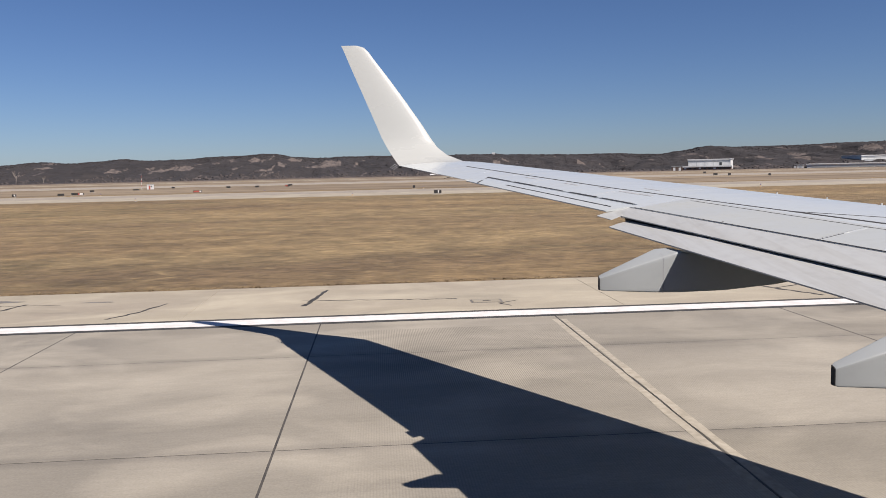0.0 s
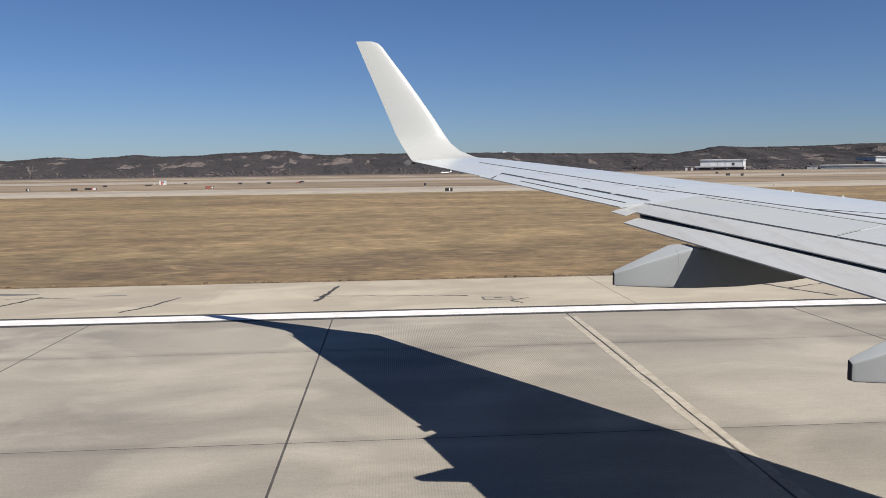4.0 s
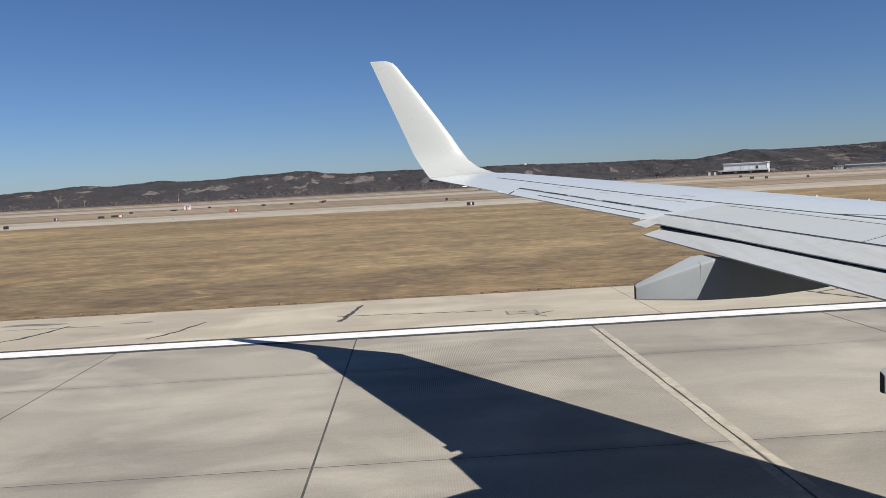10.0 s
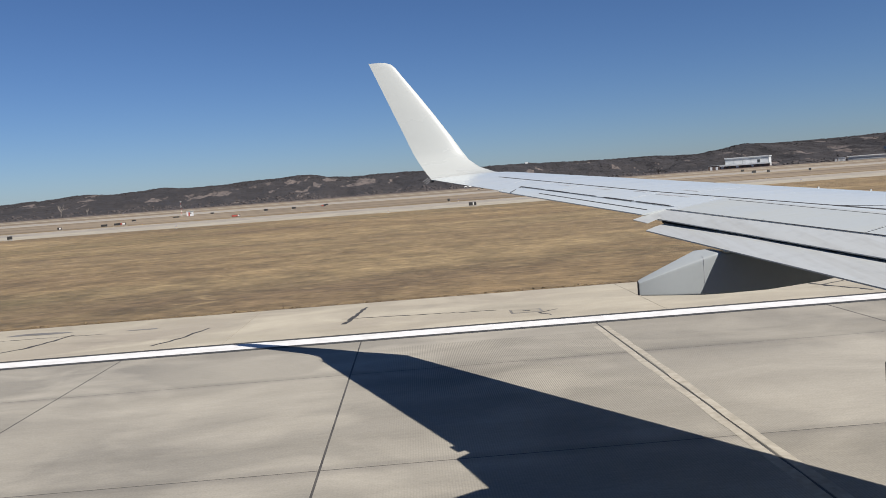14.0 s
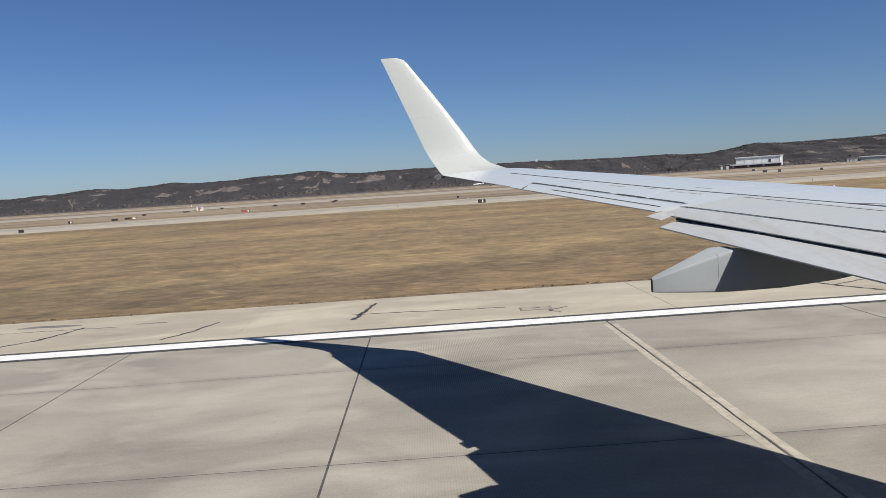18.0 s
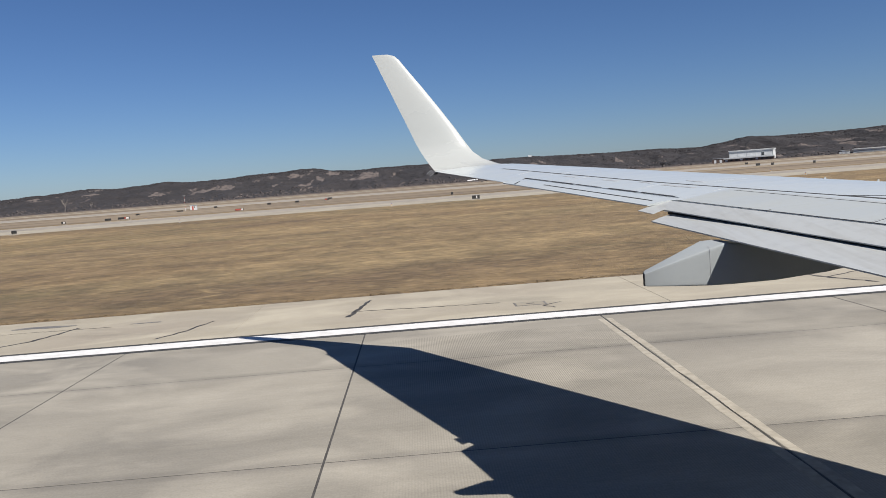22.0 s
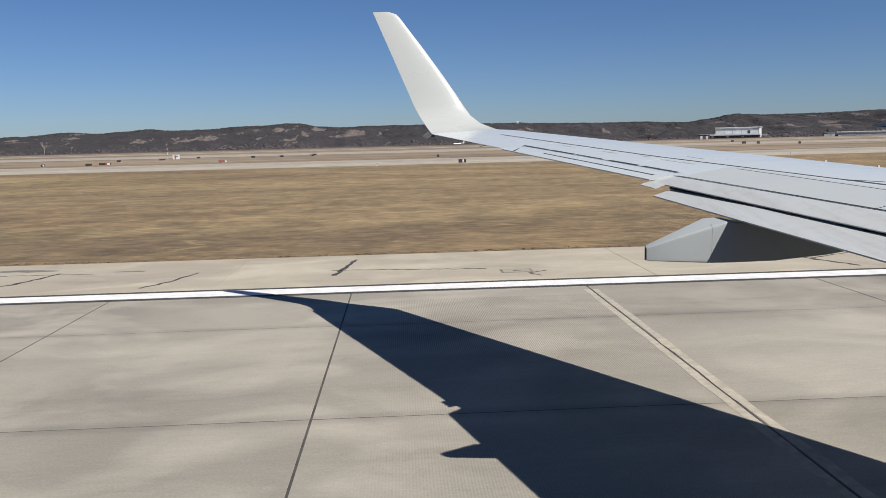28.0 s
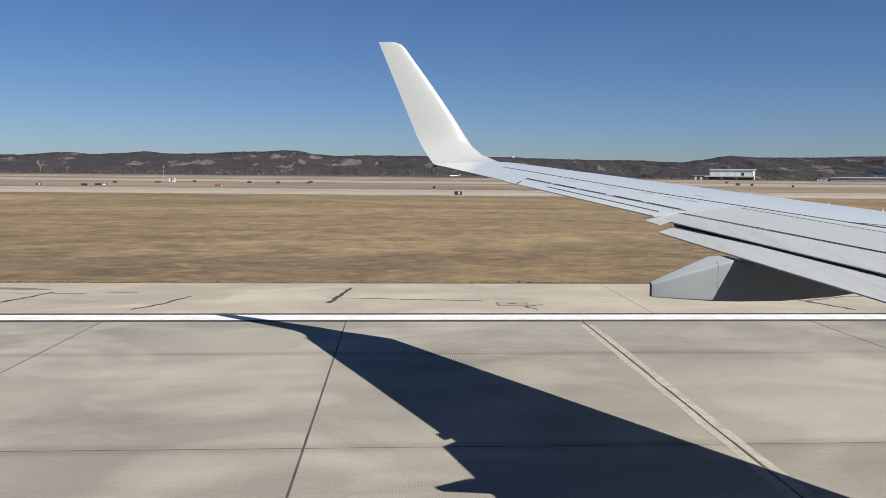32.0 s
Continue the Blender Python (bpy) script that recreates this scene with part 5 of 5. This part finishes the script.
part("sleeve", bm_rod((0.1, 0, 5.85), (-3.0, 0, 5.25), 0.5, 0.24, 18), M_ORANGE, sock, "orange fabric sleeve")
part("hoop", bm_rod((0.12, 0, 5.86), (0.06, 0, 5.85), 0.53, None, 18), M_STEEL, sock)

# apron further on, with its hangars and parked aircraft
tagged(part("apron", bm_box(430, 760, 533, 625, -0.3, -0.006), M_TAXI), "wide grey concrete apron before the hangars", "pavement", kind="structure")
M_BEIGE = worn("beige_metal_cladding", (0.40, 0.385, 0.31), (0.34, 0.33, 0.27), 0.2, 0.5)
hangar((512, 612, -0.02), 0.0, 108, 34, 10.5, False, "very long grey hangar with pale sliding doors", M_HANGAR_TRIM)
hangar((700, 612, -0.02), radians(-3), 58, 30, 8.5, False, "beige flat-roofed hangar with grey doors", M_BEIGE)


def arched_hangar(x, y, w, d, h, label):
    """A barrel-roofed hangar: curved roof shell, clad gable ends, a tall dark doorway."""
    ob = holder("arched_hangar", (x, y, -0.02))
    tagged(ob, label, "hangar", "hangars")
    arch = [(w / 2 * math.cos(math.pi * k / 20), h * 0.45 + h * 0.55 * math.sin(math.pi * k / 20)) for k in range(21)]
    part("gable", bm_loft([[(px, q, pz) for px, pz in [(w / 2, 0), *arch, (-w / 2, 0)]] for q in (-d / 2, d / 2)]), M_HANGAR, ob, "white clad gable")
    for k, (p, q) in enumerate(zip(arch, arch[1:])):
        part("roof_panel", bm_loft([[(a * g, e, b * g + (1 - g) * h * 0.45) for (a, b), g in ((p, 1.004), (q, 1.004), (q, 1.02), (p, 1.02))] for e in (-d / 2 - 0.5, d / 2 + 0.5)]), M_HANGAR_TRIM, ob)
    part("doorway", bm_box(-w * 0.36, w * 0.36, -d / 2 - 0.08, -d / 2 + 0.3, 0, h * 0.55), M_DARK_GLASS, ob, "tall dark doorway")
    for sd in (-1, 1):
        part("door_leaf", bm_box(sd * w * 0.40 - 2.2, sd * w * 0.40 + 2.2, -d / 2 - 0.5, -d / 2 - 0.1, 0, h * 0.56, 0.05), M_HANGAR, ob)


arched_hangar(612, 606, 48, 34, 13, "white hangar with a grey barrel roof")
for x, y, turn, size in ((486, 572, 200, 0.55), (500, 574, 196, 0.55), (516, 571, 204, 0.6), (545, 566, 172, 1.0), (600, 570, 160, 0.9), (668, 578, 190, 0.7)):
    parked_jet(x, y, radians(turn), "white business jet parked on the apron" if size < 0.8 else "white regional jet parked before the hangars", size)

# black marker post in the grass, on a small pale pad
post = holder("marker_post", (-59.3, 38.4, -0.045))
tagged(post, "black marker post with a white reflector", "post")
part("pad", bm_box(-0.35, 0.35, -0.25, 0.25, -0.05, 0.03, 0.01), M_SHOULDER, post)
part("board", bm_box(-0.11, 0.11, -0.05, 0.05, 0.02, 1.12, 0.02), M_BLACK_PAINT, post)
part("cap", bm_rod((0, 0, 1.10), (0, 0, 1.24), 0.07, 0.04, 10), M_SEAM_SHADE, post)
part("reflector", bm_rod((0, -0.048, 0.95), (0, -0.060, 0.95), 0.04, None, 12), M_WHITE_PAINT, post)

# yellow pickup on the taxiway's service road
truck = holder("pickup_truck", (318, 194, -0.03))
tagged(truck, "yellow airfield pickup truck with a light bar", "truck")
part("body", bm_box(-2.7, 2.7, -0.95, 0.95, 0.45, 1.05, 0.10), M_SIGN_YELLOW, truck)
part("cab", bm_loft([[(-0.6, -0.85, 1.0), (1.5, -0.85, 1.0), (1.5, 0.85, 1.0), (-0.6, 0.85, 1.0)], [(-0.4, -0.72, 1.75), (0.9, -0.72, 1.75), (0.9, 0.72, 1.75), (-0.4, 0.72, 1.75)]]), M_SIGN_YELLOW, truck)
part("side_window", bm_loft([[(-0.45, -0.87, 1.1), (1.2, -0.87, 1.1), (0.8, -0.76, 1.65), (-0.32, -0.76, 1.65)], [(-0.45, -0.83, 1.1), (1.2, -0.83, 1.1), (0.8, -0.72, 1.65), (-0.32, -0.72, 1.65)]]), M_DARK_GLASS, truck)
part("light_bar", bm_box(0.1, 0.4, -0.6, 0.6, 1.75, 1.88, 0.02), M_ORANGE, truck)
for wx in (-1.7, 1.75):
    for wy in (-0.9, 0.9):
        part("wheel", bm_rod((wx, wy - 0.12, 0.36), (wx, wy + 0.12, 0.36), 0.38, None, 20), M_RUBBER, truck)

# hangars and small aircraft further along the field
for x, y, w, h, m, label in ((455, 690, 60, 9, M_HANGAR, "long white metal hangar on the apron"), (540, 700, 40, 9, M_HANGAR, "white hangar with grey doors"),
                             (640, 710, 80, 10, M_HANGAR_TRIM, "long grey hangar behind parked jets"), (790, 700, 46, 13, M_HANGAR, "cream pitched hangar beside the apron"),
                             (900, 690, 60, 9, M_HANGAR, "pale hangar with square openings"), (1180, 640, 90, 10, M_HANGAR, "wide white hangar with dark doors")):
    hangar((x, y, -0.045), 0, w, 30, h, False, label, m)
for x, y in ((560, 655), (590, 652), (620, 655), (655, 652), (700, 650), (860, 650), (1160, 600)):
    parked_jet(x, y, radians(170), "small white jet parked on the apron", 0.7)

# ------------------------------------------------------------------ slabs of the runway and shoulder
PITCH, X0 = 5.93, -7.46
ROWS_Y = [ROW_TOP - 5.6 * k for k in range(7)]


def slab_mesh(name, length, depth, material):
    bm = bm_box(0, length, 0, depth, -0.16, 0.0)
    bmesh.ops.bevel(bm, geom=[e for e in bm.edges if all(v.co.z > -0.01 for v in e.verts)], offset=0.003, segments=1, affect="EDGES")
    me = bpy.data.meshes.new(name)
    bm.to_mesh(me)
    bm.free()
    me.materials.append(material)
    return me


def lay(me, x, y, parent):
    ob = new("slab", me)
    ob.location = (x, y, 0)
    ob.parent = parent


GAP, LONG_GAP = 0.034, 0.028
top_row = slab_mesh("slab", PITCH - GAP, 20.95 - ROW_TOP - LONG_GAP, M_RUNWAY)
row_me = slab_mesh("slab", PITCH - GAP, 5.6 - LONG_GAP, M_RUNWAY)
low_row = slab_mesh("slab", PITCH - GAP, ROWS_Y[-1] + 24.6 - LONG_GAP, M_RUNWAY)
for i in range(-9, 12):
    x = X0 + i * PITCH + GAP / 2
    lay(top_row, x, ROW_TOP + LONG_GAP / 2, bed)
    for y in ROWS_Y[1:]:
        lay(row_me, x, y + LONG_GAP / 2, bed)
    lay(low_row, x, -24.6 + LONG_GAP / 2, bed)
# the runway goes on both ways as longer bays, joined
rest = []
for i in list(range(-60, -9)) + list(range(12, 70)):
    x = X0 + i * PITCH
    for y, d in [(ROW_TOP, 20.95 - ROW_TOP)] + [(y, 5.6) for y in ROWS_Y[1:]] + [(-24.6, ROWS_Y[-1] + 24.6)]:
        rest.append((x + GAP / 2, x + PITCH - GAP / 2, y + LONG_GAP / 2, y + d - LONG_GAP / 2))
verts, faces = [], []
for x0, x1, y0, y1 in rest:
    k = len(verts)
    verts += [(x0, y0, 0), (x1, y0, 0), (x1, y1, 0), (x0, y1, 0), (x0, y0, -0.1), (x1, y0, -0.1), (x1, y1, -0.1), (x0, y1, -0.1)]
    faces += [(k, k + 1, k + 2, k + 3), (k, k + 4, k + 5, k + 1), (k + 1, k + 5, k + 6, k + 2), (k + 2, k + 6, k + 7, k + 3), (k + 3, k + 7, k + 4, k)]
me = bpy.data.meshes.new("far_slabs")
me.from_pydata(verts, [], faces)
me.materials.append(M_RUNWAY)
far = new("far_slabs", me)
far.parent = bed
tagged(far, "concrete bays further along the runway", kind="stuff")
# pale mortar bands with uneven edges along every third cross joint
def ragged_band(x, w, seed):
    rnd = random.Random(seed)
    bm = bmesh.new()
    ys_ = [-24.5 + 0.6 * i for i in range(75)]
    ys_ = [v for v in ys_ if v < EDGE_LINE - 0.75]
    row = [(bm.verts.new((x - w / 2 + rnd.gauss(0, 0.012), v, 0.003)), bm.verts.new((x + w / 2 + rnd.gauss(0, 0.012), v, 0.003))) for v in ys_]
    for p, q in zip(row, row[1:]):
        bm.faces.new((p[0], p[1], q[1], q[0]))
    return bm


for i in range(-9, 13):
    if i % 3 == 2:
        x = X0 + i * PITCH
        part("joint_band", ragged_band(x - 0.10, 0.15, i), M_PALE_PATCH, bed, "pale mortar band beside a joint")
        part("joint_band", ragged_band(x + 0.10, 0.15, i + 50), M_PALE_PATCH, bed)
sh_len = PITCH * 2
sh_me = slab_mesh("slab", sh_len - 0.012, PAVED_END - 20.97, M_SHOULDER)
for i in range(-6, 8):
    lay(sh_me, X0 + 2.2 + i * sh_len, 20.97, shoulder)
for x0, x1 in ((-1500, X0 + 2.2 - 6 * sh_len - 0.02), (X0 + 2.2 + 8 * sh_len, 1500)):
    part("far_slabs", bm_box(x0, x1, 20.97, PAVED_END, -0.1, 0.0), M_SHOULDER, shoulder)
